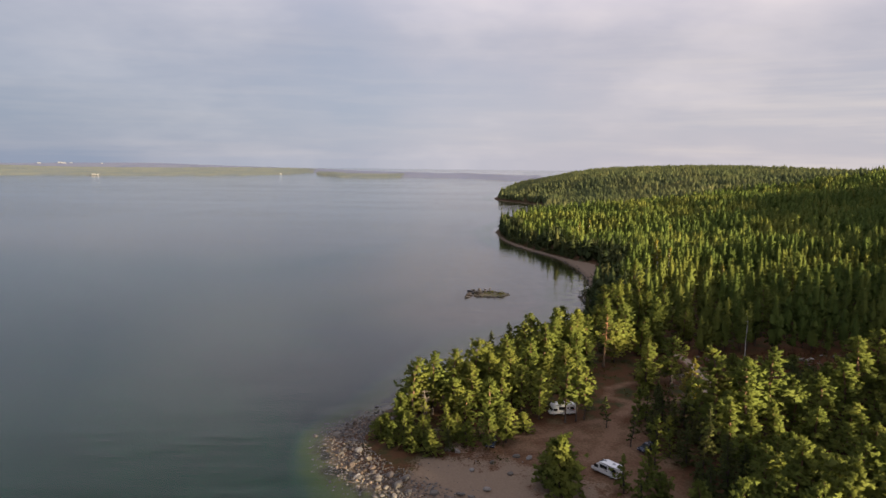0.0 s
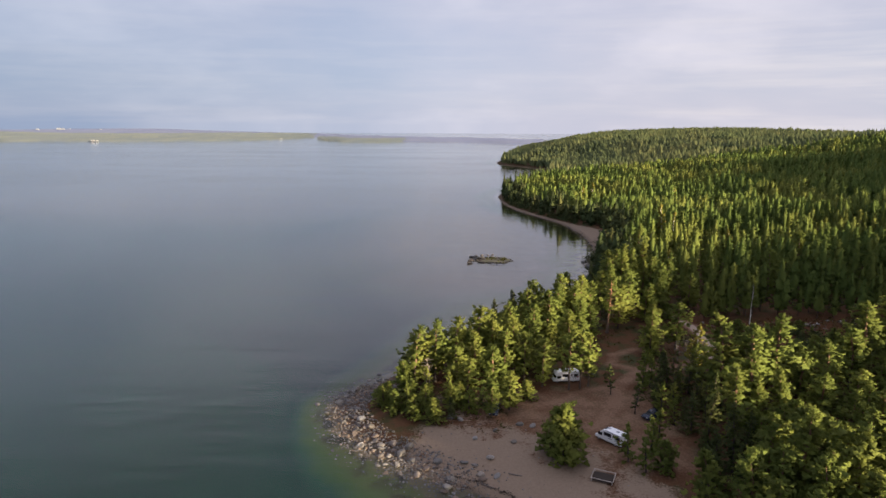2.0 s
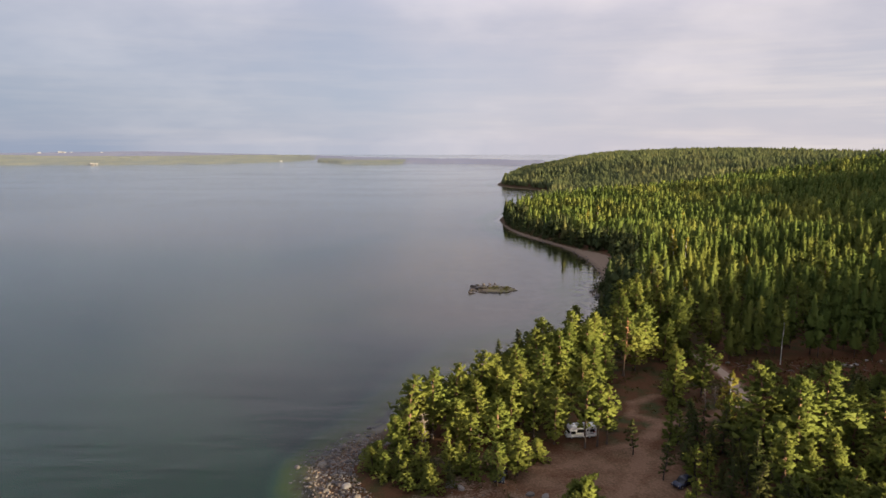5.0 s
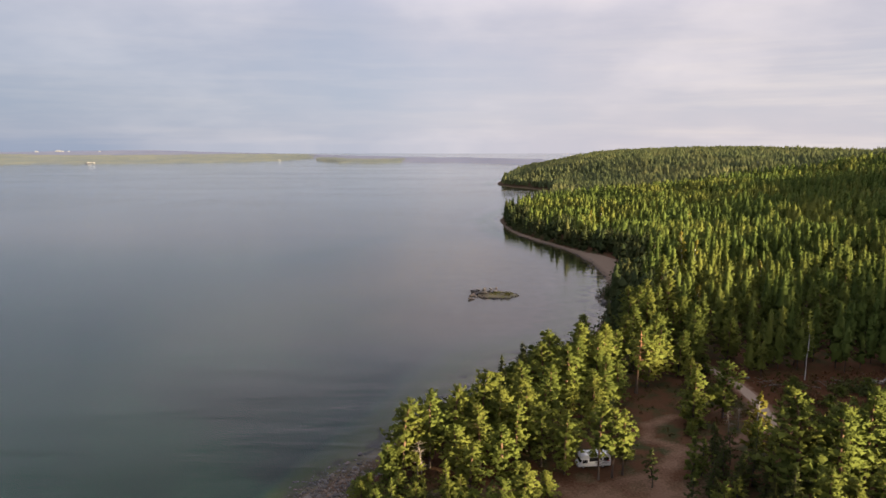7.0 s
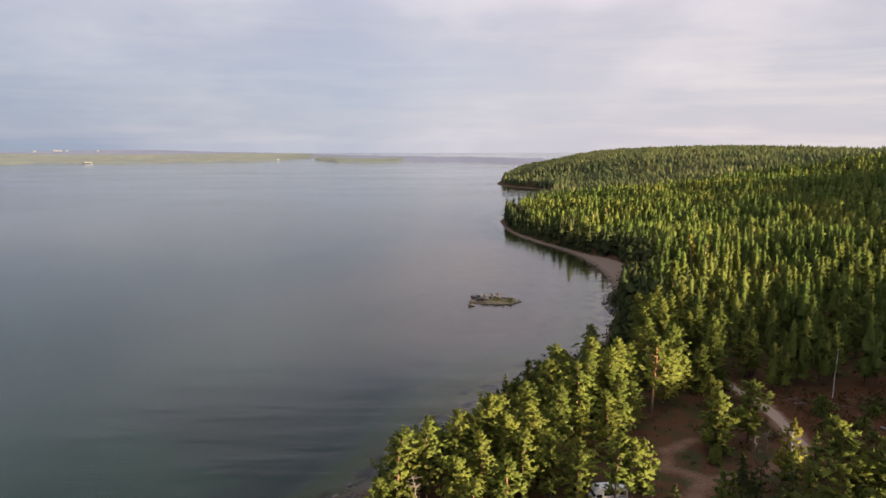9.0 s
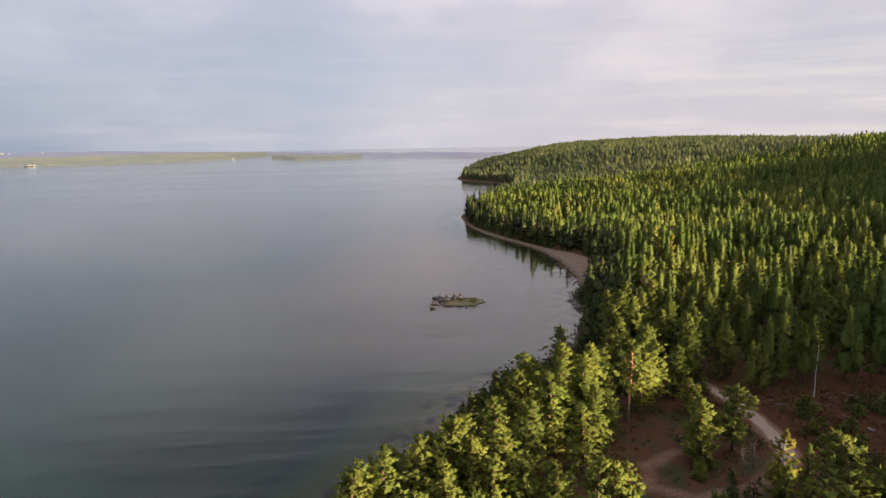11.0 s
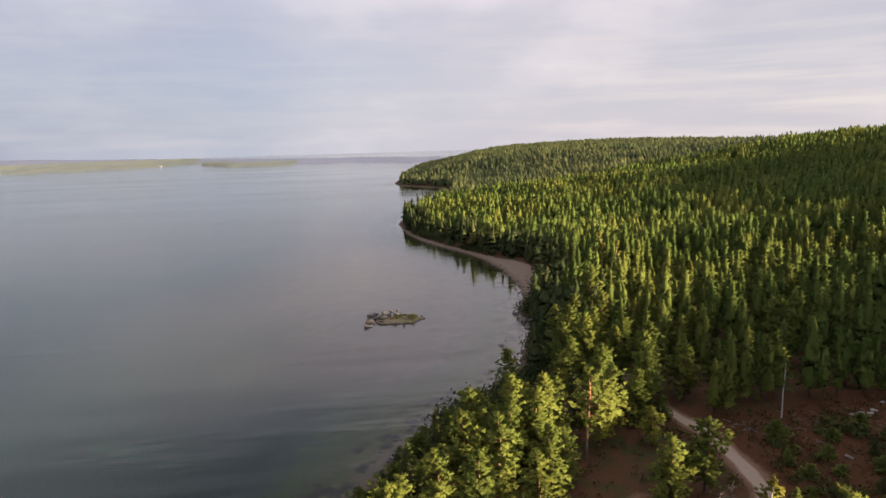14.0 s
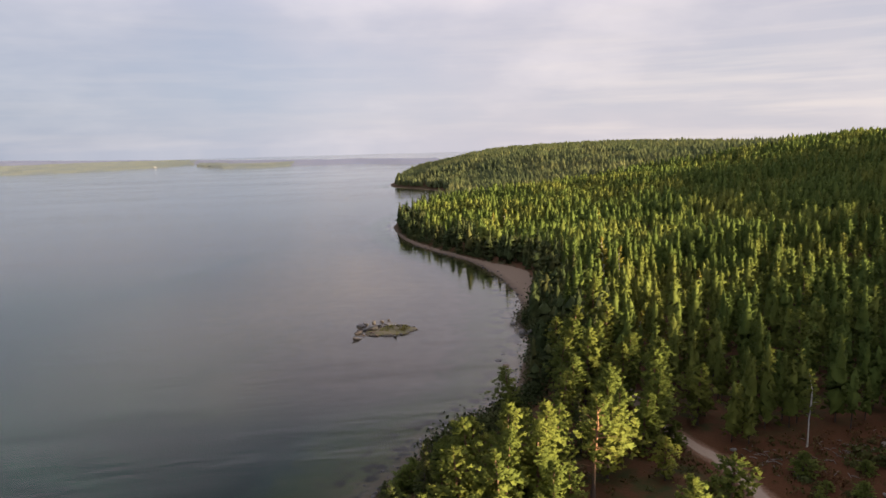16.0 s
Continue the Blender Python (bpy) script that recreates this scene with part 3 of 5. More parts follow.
def tree_meshes(kind, h, foot, radius, boughs, pads, per, seed, leaf, bark, size=0.5, trunk_r=0.17, bare=0, lean=0.22, gaps=0.12, limbs=3, swell=1.0, inside=0.08, least=0.7, core=0.85):
    """Trunk with limbs, and crown. foot: where the crown begins, as a share of h."""
    rng = np.random.default_rng(seed)
    zs = np.linspace(0, h * 0.97, 9)
    bend = np.cumsum(rng.normal(0, lean, (9, 2)), 0) * (zs / h)[:, None]
    axis = np.c_[bend, zs]
    wood = [tube(axis, trunk_r * (1 - zs / h) ** 0.75 * (1 + 0.5 * np.exp(-zs * 2)) + 0.025, 7)]
    sway = lambda z: np.stack([np.interp(z, zs, axis[:, 0]), np.interp(z, zs, axis[:, 1])], -1)
    phase = rng.random(4) * 6.283
    lobe = lambda az, u: 1 + 0.17 * np.sin(2 * az + phase[0] + 5 * u) + 0.13 * np.sin(3 * az + phase[1] - 9 * u) + 0.12 * np.sin(az + phase[2])
    for i in range(bare):
        z = max(h * foot * rng.uniform(0.4, 1.05), 1.6)
        az = i * 2.39996 + rng.normal(0, 0.4)
        r = radius * rng.uniform(0.25, 0.75)
        o, ray = np.r_[sway(z), z], np.array([math.cos(az), math.sin(az), rng.normal(0.12, 0.14)])
        wood.append(tube([o, o + ray * r * 0.5 + np.array([0, 0, 0.06 * r]), o + ray * r], [0.035 + 0.01 * r, 0.028, 0.012], 3))
    if boughs:
        z, ray, r = boughs_of(kind, h, foot, radius, boughs, rng, lobe, gaps, least)
        for i in range(0, boughs, limbs):
            if r[i] > 0.7:
                o = np.r_[sway(z[i]), z[i]]
                thick = trunk_r * 0.22
                wood.append(tube([o, o + ray[i] * r[i] * 0.45 + np.array([0, 0, 0.04 * r[i]]), o + ray[i] * r[i] * 0.85], [thick + 0.01 * r[i], thick * 0.8, 0.012], 3))
    wood = [split(*joined(wood))]
    if boughs:
        # bark-brown core: dead twigs, and a dark stand-in for the crown's inner shade
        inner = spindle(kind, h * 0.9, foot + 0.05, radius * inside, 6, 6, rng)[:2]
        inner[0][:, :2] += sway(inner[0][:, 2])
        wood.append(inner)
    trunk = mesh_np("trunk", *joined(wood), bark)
    if not boughs:
        return trunk, None
    c, sz, out = pads_of(z, ray, r, pads, rng, sway, swell=swell)
    tip = np.tile(axis[-1], (3, 1)) + np.array([[0, 0, -0.7], [0, 0, -0.2], [0, 0, 0.2]])
    c, sz, out = np.concatenate([c, tip]), np.concatenate([sz, [0.4, 0.3, 0.22]]), np.concatenate([out, np.tile([[0, 0, 1.0]], (3, 1))])
    crown = clumps(c, sz, out, per, size, rng, -0.05 if kind == "spruce" else 0.35, core)
    return trunk, mesh_np("crown", crown[0], crown[1], leaf, crown[2])


TREE_KINDS = {}


def tree_kind(key, n, kind, h, foot, radius, boughs, pads, per, leaf, bark, **more):
    TREE_KINDS[key] = [(h * (1 + 0.04 * i), *tree_meshes(kind, h * (1 + 0.04 * i), foot, radius, boughs, pads, per, 100 * len(TREE_KINDS) + i, leaf, bark, **more)) for i in range(n)]


tree_kind("pine", 7, "pine", 16.0, 0.14, 4.2, 58, 8, 6, M_PINE, M_BARK, size=0.44, bare=6, gaps=0.16)
tree_kind("dense", 4, "dense", 17.0, 0.05, 4.3, 76, 8, 6, M_PINE, M_BARK, size=0.42, gaps=0.05)
tree_kind("bushy", 3, "bushy", 11.0, 0.01, 3.9, 58, 8, 6, M_PINE, M_BARK, size=0.38, gaps=0.04)
tree_kind("round", 1, "bushy", 10.0, 0.01, 4.1, 92, 8, 7, M_PINE, M_BARK, size=0.38, gaps=0.0, least=0.86)
tree_kind("open", 2, "pine", 17.0, 0.38, 4.4, 26, 8, 9, M_PINE, M_REDBARK, bare=14, trunk_r=0.28, size=0.44, limbs=1, gaps=0.32, core=0.7, inside=0.03)
tree_kind("high", 2, "pine", 15.0, 0.30, 3.2, 36, 7, 6, M_PINE, M_BARK, bare=8, size=0.44)
tree_kind("spruce", 3, "spruce", 17.0, 0.03, 3.3, 62, 6, 6, M_SPRUCE, M_SBARK, size=0.42, gaps=0.03)
tree_kind("sapling", 3, "bushy", 7.0, 0.03, 1.9, 28, 5, 6, M_PINE, M_SBARK, trunk_r=0.08, size=0.36)
tree_kind("thin", 2, "pine", 8.0, 0.18, 1.6, 18, 4, 7, M_SPRUCE, M_SBARK, trunk_r=0.09, size=0.4, bare=6, inside=0.06)
tree_kind("birch", 2, "dense", 15.0, 0.40, 2.2, 34, 5, 8, M_WOODS, M_BIRCH, trunk_r=0.11, size=0.36)
tree_kind("yellow", 2, "bushy", 11.0, 0.08, 2.6, 40, 6, 8, M_LEAF, M_BIRCH, trunk_r=0.10, size=0.34)
tree_kind("dead", 2, "pine", 6.0, 0.9, 1.8, 0, 0, 0, M_HEATH, M_DEAD, trunk_r=0.09, bare=46)

TREE_WORDS = {
    "pine": ("scots_pine", "tall Scots pine with an irregular sunlit crown", "pine tree"),
    "dense": ("scots_pine", "full dense Scots pine, green to low down the trunk", "pine tree"),
    "bushy": ("scots_pine", "broad low pine with needles down to the ground", "pine tree"),
    "round": ("scots_pine", "rounded young pine standing alone on the sand", "pine tree"),
    "open": ("scots_pine", "Scots pine with bare orange upper trunk and limbs", "pine tree"),
    "high": ("scots_pine", "slender Scots pine with a bare lower trunk", "pine tree"),
    "spruce": ("spruce", "dark conical spruce with drooping boughs", "spruce tree"),
    "sapling": ("young_pine", "young slender green pine sapling among taller trees", "pine sapling"),
    "thin": ("young_pine", "thin sparse young pine standing in the clearing", "pine sapling"),
    "birch": ("birch", "birch with a thin pale trunk at the forest edge", "birch tree"),
    "yellow": ("birch", "small birch with yellowing autumn leaves", "birch tree"),
    "dead": ("dead_shrub", "leafless grey-brown dead shrub with bare twigs", "shrub"),
}
tree_rng = np.random.default_rng(5)
PLANTED = []


def tree(key, x, y, h, group, wide=1.0):
    PLANTED.append((x, y))
    name, label, category = TREE_WORDS[key]
    h0, trunk, crown = TREE_KINDS[key][tree_rng.integers(len(TREE_KINDS[key]))]
    k = h / h0
    ob = new(name)
    ob.empty_display_size = 0.3
    ob.matrix_world = pose(x, y, ground_z(x, y) - 0.08, 0, 0, tree_rng.uniform(0, 360)) @ Matrix.Diagonal((k ** 0.6 * wide, k ** 0.6 * wide, k, 1))
    tagged(ob, label, category, group)
    part("trunk", trunk, None, ob)
    if key != "dead":
        part("crown", crown, None, ob)
    return ob


HEADLAND = [("pine", -6.4, 133.6, 14.6), ("pine", -1.9, 136.4, 15.0), ("pine", 2.6, 139.2, 14.4), ("pine", 7.9, 142.5, 16.2), ("spruce", 12.4, 155, 14.5), ("spruce", 18, 167, 14.2),
            ("pine", 25.3, 170, 15.8), ("dense", 26.5, 158.4, 15.5), ("dense", 32, 170.3, 17.4), ("dense", 37.6, 170.8, 17), ("dense", 35.5, 160, 12.5), ("pine", 13.5, 137.1, 12.4),
            ("pine", 18, 136.4, 11.6), ("pine", 7.1, 135.8, 12), ("sapling", -3.5, 126.6, 7.2), ("sapling", 0.6, 126.4, 6.6), ("bushy", -8.6, 131.4, 7.6), ("bushy", -12, 127.6, 4.4),
            ("pine", -6, 142, 8.8), ("pine", 0, 147, 9.1), ("pine", 6, 151, 8.0), ("spruce", 9, 163, 7.4)]
HEADLAND_LOW = [("bushy", -13.6, 130.5, 2.5), ("pine", 10.5, 132, 10.5), ("pine", 2.8, 132, 10), ("bushy", 17.4, 126.8, 4.6), ("spruce", 14, 170, 7.5), ("pine", 20, 146, 13), ("pine", 22, 152, 14),
                ("spruce", 20, 176, 10.6), ("pine", 28, 180, 12.0), ("pine", 14.5, 146, 13.5), ("dead", -3, 131, 8), ("pine", 31, 152, 12), ("spruce", -2, 155, 6.6), ("pine", 24, 186, 6.4), ("thin", 32.5, 145, 9)]
NORTH = [("open", 45, 170.2, 17.2), ("pine", 52, 178, 14.5), ("dense", 57.4, 204.5, 17.6), ("dense", 62.5, 210, 17), ("pine", 53.5, 209, 14), ("dense", 73.4, 241, 21), ("dense", 66.5, 192, 16),
         ("pine", 70.5, 198, 15.5), ("pine", 62, 183, 13), ("pine", 38, 183, 10.4), ("pine", 47, 190, 14), ("spruce", 43, 199, 4.6), ("pine", 52, 198, 14), ("spruce", 36, 192, 6.2), ("pine", 60, 220, 15)]
CENTRE = [("dense", 51.2, 152.6, 12.2), ("pine", 58.5, 155.5, 12.6), ("yellow", 57.1, 138, 12), ("dead", 56, 147, 5.5), ("dead", 59, 149.5, 5), ("sapling", 35.9, 104, 7.6),
          ("sapling", 31.6, 102, 7.2), ("sapling", 42.7, 118, 7.6), ("thin", 35.4, 128.9, 7), ("thin", 38, 120, 7), ("spruce", 44, 126, 7), ("spruce", 48, 131, 7.5), ("sapling", 46, 121, 6),
          ("sapling", 33.6, 98.6, 6.5), ("bushy", 36.6, 99, 6), ("sapling", 39, 108, 7), ("spruce", 50, 139, 6.5), ("bushy", 50.5, 150.5, 2.4), ("sapling", 63, 141, 8), ("bushy", 61, 146, 3)]
EAST = [("pine", 55.7, 122.2, 19.4), ("pine", 60, 119.6, 18.8), ("pine", 66.7, 123.7, 19.2), ("dense", 51, 86, 18.5), ("bushy", 56, 81, 17.5), ("pine", 79, 125.4, 13), ("pine", 85.6, 129, 13.5),
        ("pine", 91.5, 134, 17.5), ("pine", 98, 137, 17.5), ("pine", 62, 80, 17.5), ("bushy", 39.5, 88, 10.5), ("spruce", 43, 94, 11), ("spruce", 48, 99, 13), ("spruce", 46, 105, 12),
        ("pine", 52, 109, 14.5), ("dense", 57, 111, 12), ("dense", 63, 113, 12), ("pine", 72, 116, 10), ("pine", 70, 101, 11), ("pine", 78, 108, 10), ("pine", 86, 115, 11)]
EAST_LOW = [("pine", 62, 95, 12), ("pine", 75, 90, 12), ("pine", 85, 100, 12), ("pine", 95, 118, 12), ("pine", 105, 130, 15), ("spruce", 46, 112, 9), ("spruce", 52, 117, 10), ("bushy", 70, 136, 5),
            ("bushy", 78, 141, 5.5), ("bushy", 88, 146, 6), ("bushy", 96, 152, 6), ("sapling", 68, 131, 8), ("bushy", 104, 144, 7), ("yellow", 90, 141, 5), ("pine", 68, 86, 16), ("pine", 57, 101, 11)]
HEADLAND_FILL = [("pine", -4, 138.5, 11.2), ("pine", -9, 136.5, 4.6), ("pine", 4.5, 144.5, 10.1), ("dense", 11, 140.5, 14), ("pine", 16, 141.5, 13.5), ("pine", 5, 129, 8.5), ("pine", 10.5, 147.5, 14),
                 ("pine", 17, 152.5, 14.5), ("pine", 15, 160, 9.0), ("pine", 22, 162, 15.5), ("dense", 29.5, 165, 16), ("pine", 21, 170, 12.0), ("pine", 30.5, 175, 10.3), ("dense", 34.5, 166.5, 16.5),
                 ("pine", 3, 157, 5.0), ("bushy", -7, 126.4, 5), ("bushy", -10.4, 123.8, 4.4), ("bushy", 3.4, 125.6, 4.5), ("pine", 23, 140, 9.5), ("pine", 38.5, 162.5, 10), ("sapling", 27.5, 149, 8), ("bushy", 13, 129.5, 5)]
NORTH_FILL = [("pine", 49, 174, 13), ("pine", 41, 176, 14), ("pine", 56, 190, 14), ("dense", 63.5, 201, 15), ("pine", 68, 206, 15), ("pine", 57, 214, 14), ("spruce", 66, 219, 16), ("pine", 71, 226, 16), ("pine", 60, 231, 13),
              ("pine", 74.5, 190, 13), ("pine", 58, 172, 8), ("bushy", 61.5, 165, 4), ("spruce", 48, 183, 12), ("pine", 33, 186, 5.4), ("bushy", 55, 162, 3.5), ("pine", 41, 206, 11), ("pine", 66, 234, 14), ("dense", 58.5, 181, 12), ("pine", 65, 188, 13), ("bushy", 66, 183, 5), ("pine", 53, 185, 15)]
for grove, name in ((HEADLAND_FILL, "trees on the headland"), (NORTH_FILL, "trees by the bay"), (HEADLAND, "trees on the headland"), (HEADLAND_LOW, "trees on the headland"), (NORTH, "trees by the bay"), (CENTRE, "trees in the clearing"), (EAST, "trees east of the clearing"), (EAST_LOW, "trees east of the clearing")):
    for key, x, y, h in grove:
        tree(key, x, y, h, name, 1.15 if grove in (EAST, CENTRE) and h > 12 else 1.05)


def fill(n, x0, x1, y0, y1, apart, kinds, lo, hi, group, seed, wide=1.0):
    """Trees set at random, clear of those that stand."""
    rng = np.random.default_rng(seed)
    for _ in range(n):
        x, y = rng.uniform(x0, x1), rng.uniform(y0, y1)
        if x > 24 + 0.80 * y or min(math.hypot(x - a, y - b_) for a, b_ in PLANTED) < apart or shore_distance(np.array([(x, y)]))[0] < 7 or min(along(t, np.array([(x, y)]))[0] for t in TRACKS) < 3:
            continue
        tree(kinds[rng.integers(len(kinds))], x, y, rng.uniform(lo, hi), group, wide)


for key, x, y, h in (("high", 27.1, 131.8, 14), ("high", 31.6, 133.2, 12), ("high", 29.6, 132.4, 13), ("pine", 21.6, 133.5, 11), ("sapling", 33, 138.5, 6), ("spruce", 47, 124, 9), ("spruce", 51.5, 128, 9), ("sapling", 44.5, 131.5, 7), ("bushy", 49, 147.5, 3)):
    tree(key, x, y, h, "trees in the clearing")
fill(60, 41, 56, 114, 137, 2.6, ("spruce", "sapling", "thin", "sapling"), 5, 9, "trees in the clearing", 71)
fill(140, 46, 106, 64, 95, 4.3, ("pine", "dense", "pine", "bushy"), 12, 16, "trees east of the clearing", 72, 1.12)
fill(230, 50, 118, 95, 132, 4.0, ("pine", "spruce", "pine", "bushy"), 7, 11, "trees east of the clearing", 74, 1.1)
fill(90, 72, 126, 138, 168, 4.6, ("bushy", "spruce", "sapling", "bushy"), 1.6, 4.2, "young trees in the felled patch", 75, 1.2)
fill(60, 78, 128, 128, 146, 4.2, ("bushy", "sapling", "pine"), 5, 11, "trees east of the clearing", 73)
for key, x, y, h in (("yellow", 104.4, 304, 20), ("yellow", 108, 298, 17), ("yellow", 101, 439, 17), ("pine", 103.4, 199.5, 18), ("spruce", 89.7, 298.5, 17), ("spruce", 99.5, 335, 16), ("yellow", 81, 228, 13), ("yellow", 87, 223, 11),
                     ("dense", 92, 216, 13), ("yellow", 118, 262, 14), ("pine", 131, 233, 17), ("yellow", 150, 420, 14), ("yellow", 96, 446, 14)):
    tree(key, x, y, h, "trees at the forest edge")
for key, x, y, h in (("bushy", -9.5, 121.8, 5), ("bushy", -5.6, 118.6, 5), ("bushy", -1.8, 116.8, 5.4), ("spruce", 1.6, 118.2, 5), ("bushy", 5, 121, 5.2), ("spruce", 7.8, 123.4, 5), ("bushy", -12.4, 124.4, 5), ("sapling", -7.8, 121.5, 6.5),
                     ("bushy", -3.6, 121, 6), ("bushy", 1.4, 122, 6), ("bushy", 13.4, 124.5, 4.5)):
    tree(key, x, y, h, "trees on the headland")
tree("round", 20.4, 102.4, 10.4, "trees in the clearing", 1.1)
for x, y, h in ((9.4, 118.4, 8), (13.2, 121.6, 8.5)):
    tree("pine", x, y, h, "trees on the headland")
# mostly unseen trees, added southeast of the sand to shade it
for key, x, y, h in (("pine", 43, 76, 13), ("pine", 42.5, 82, 14), ("pine", 47, 71, 14), ("dense", 50, 77, 15), ("pine", 54, 70, 15), ("pine", 48, 64, 13), ("pine", 53, 59, 14), ("dense", 59, 52, 14), ("pine", 64, 44, 15), ("pine", 57, 64, 15)):
    tree(key, x, y, h, "trees east of the clearing")
bush_rng = random.Random(8)
for i in range(20):
    u = i / 19
    tree("bushy" if i % 4 else "spruce", -10.5 + 27 * u + bush_rng.uniform(0, 3.5), 140 + 44 * u + bush_rng.uniform(-2, 2), bush_rng.uniform(3.6, 5.0), "trees on the headland", 1.25)
tree("birch", 87, 176, 14.5, "trees at the forest edge")


# ---- woods ----
def woods_template(kind, h, foot, radius, rings, sides, boughs, per, seed, size=1.0):
    """Crown (corners, triangles, normals) and stem of a tree of the woods."""
    rng = np.random.default_rng(seed)
    pieces = [spindle(kind, h, foot, radius * (0.52 if boughs > 12 else 0.62 if boughs else 1.0), rings, sides, rng, 0.4)]
    stem = [split(*tube([(0, 0, 0), (0.1, 0, h * 0.5), (0, 0.1, h * 0.9)], [0.15, 0.11, 0.03], 3))]
    if boughs:
        z, ray, r = boughs_of(kind, h, foot, radius, boughs, rng, gaps=0.04, least=0.85)
        c, sz, out = pads_of(z, ray, r, 3 if boughs > 12 else 2, rng, start=0.25, swell=1.15 if boughs > 12 else 1.5)
        pieces.append(clumps(c, sz, out, per, size, rng, 0.1, 0.9, 0.85, hearts=boughs > 12))
    v, q = joined(pieces)
    return (v, q, np.concatenate([p_[2] for p_ in pieces])), joined(stem)


def plant(name, label, spots, templates, mat, bark, trunks):
    """One mesh of many trees: spots are rows of x, y, z, scale, turn, template."""
    crowns, stems = [], []
    for k, (crown, (tv, tq)) in enumerate(templates):
        some = spots[spots[:, 5] == k]
        c, s = np.cos(some[:, 4])[:, None], np.sin(some[:, 4])[:, None]
        wide = some[:, 3:4] ** 0.8
        for src, faces, nor, to in ((*crown, crowns), (tv, tq, None, stems)):
            at = np.stack([some[:, 0:1] + wide * (c * src[:, 0] - s * src[:, 1]), some[:, 1:2] + wide * (s * src[:, 0] + c * src[:, 1]), some[:, 2:3] + some[:, 3:4] * src[:, 2]], -1)
            q = (faces[None] + (np.arange(len(some)) * len(src))[:, None, None]).reshape(-1, faces.shape[1])
            turned = None if nor is None else np.stack([c * nor[:, 0] - s * nor[:, 1], s * nor[:, 0] + c * nor[:, 1], np.broadcast_to(nor[:, 2], (len(some), len(nor)))], -1).reshape(-1, 3)
            to.append((at.reshape(-1, 3), q, turned))
    ob = tagged(new(name), label, "woods", kind="stuff")
    v, q = joined(crowns)
    part("canopy", mesh_np("canopy", v, q, mat, np.concatenate([n for _, _, n in crowns])), None, ob)["kind"] = "stuff"
    if trunks:
        part("trunks", mesh_np("trunks", *joined(stems), bark), None, ob)["kind"] = "stuff"
    return ob


def scatter(x0, x1, y0, y1, step, seed):
    rng = np.random.default_rng(seed)
    gx, gy = np.arange(x0, x1, step), np.arange(y0, y1, step)
    p = np.stack(np.meshgrid(gx, gy), -1).reshape(-1, 2)
    return p + rng.uniform(-0.48, 0.48, p.shape) * step, rng


def in_view(p, margin=6.0):
    """Within the fan that the flight overlooks."""
    a = np.degrees(np.arctan2(p[:, 0] - 8.3, p[:, 1] - 83.3))
    return (a < 45 + margin) & (p[:, 1] > 83)


def spots_of(p, rng, s, lo, hi, kinds):
    z = height(p, s)
    k = rng.choice(len(kinds), len(p), p=kinds)
    x, y = p.T
    stand = 0.93 + 0.10 * np.sin(x * 0.11 + 2 * np.sin(y * 0.05)) * np.sin(y * 0.083 + 1.3) + 0.08 * np.sin(x * 0.031 + y * 0.047)
    return np.c_[p, z - 0.1, stand * rng.uniform(lo, hi, len(p)), rng.random(len(p)) * 6.28, k]


near_t = [woods_template("spruce", 16, 0.22, 3.1, 7, 7, 26, 3, 1, 0.75), woods_template("spruce", 17, 0.12, 3.2, 7, 7, 30, 3, 2, 0.75), woods_template("spruce", 15, 0.28, 3.0, 7, 7, 25, 3, 3, 0.75), woods_template("bushy", 16, 0.30, 2.8, 7, 7, 26, 3, 4, 0.75),
          woods_template("spruce", 16, 0.16, 3.3, 7, 7, 28, 3, 12, 0.75), woods_template("spruce", 15, 0.22, 3.1, 7, 7, 26, 3, 13, 0.75)]
belt_t = [woods_template("bushy", 14, 0.03, 3.4, 5, 6, 12, 2, 91, 1.2), woods_template("round", 12, 0.02, 3.7, 5, 6, 12, 2, 92, 1.2), woods_template("round", 10, 0.02, 3.5, 5, 6, 12, 2, 93, 1.2), woods_template("spruce", 16, 0.04, 3.2, 5, 6, 12, 2, 94, 1.2)]
mid_t = [woods_template("spruce", 15, 0.15, 3.6, 5, 6, 10, 2, 5, 1.5), woods_template("bushy", 14, 0.2, 3.2, 5, 6, 10, 2, 6, 1.5), woods_template("bushy", 14, 0.25, 3.4, 5, 6, 10, 2, 7, 1.5), woods_template("bushy", 13, 0.2, 3.2, 5, 6, 10, 2, 14, 1.5)]
far_t = [woods_template(k, h, 0.1, r, 2, 4, 0, 0, n) for k, h, r, n in (("spruce", 15, 3.3, 8), ("bushy", 15, 3.2, 9), ("dense", 14, 3.0, 10), ("dense", 13, 3.7, 15))]

p, rng = scatter(40, 330, 168, 330, 4.9, 21)
s = shore_distance(p)
edge = 176.5 + 3 * np.sin(p[:, 0] * 0.2) + 6 * smooth(74, 66, p[:, 0])
ok = (s > np.maximum(3.4, beach_width(p[:, 1]) * smooth(255, 275, p[:, 1]) + 1.5)) & in_view(p) & (p[:, 1] > edge) & ((p[:, 0] > 68) | (p[:, 1] > 214)) & (np.abs(p[:, 0] - 71) + 0 * s > np.where(p[:, 1] < 205, 4.5, 0)) & (rng.random(len(p)) < 0.95)
ok &= np.array([min(math.hypot(x - a, y - b_) for a, b_ in PLANTED) > 4.2 for x, y in p])
p, s = p[ok], s[ok]
spots = spots_of(p, rng, s, 0.55, 1.22, [0.22, 0.18, 0.14, 0.12, 0.2, 0.14])
# waterside trees get the canopy with shade painted into its green
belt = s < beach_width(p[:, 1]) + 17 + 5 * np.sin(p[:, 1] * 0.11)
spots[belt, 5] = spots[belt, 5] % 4
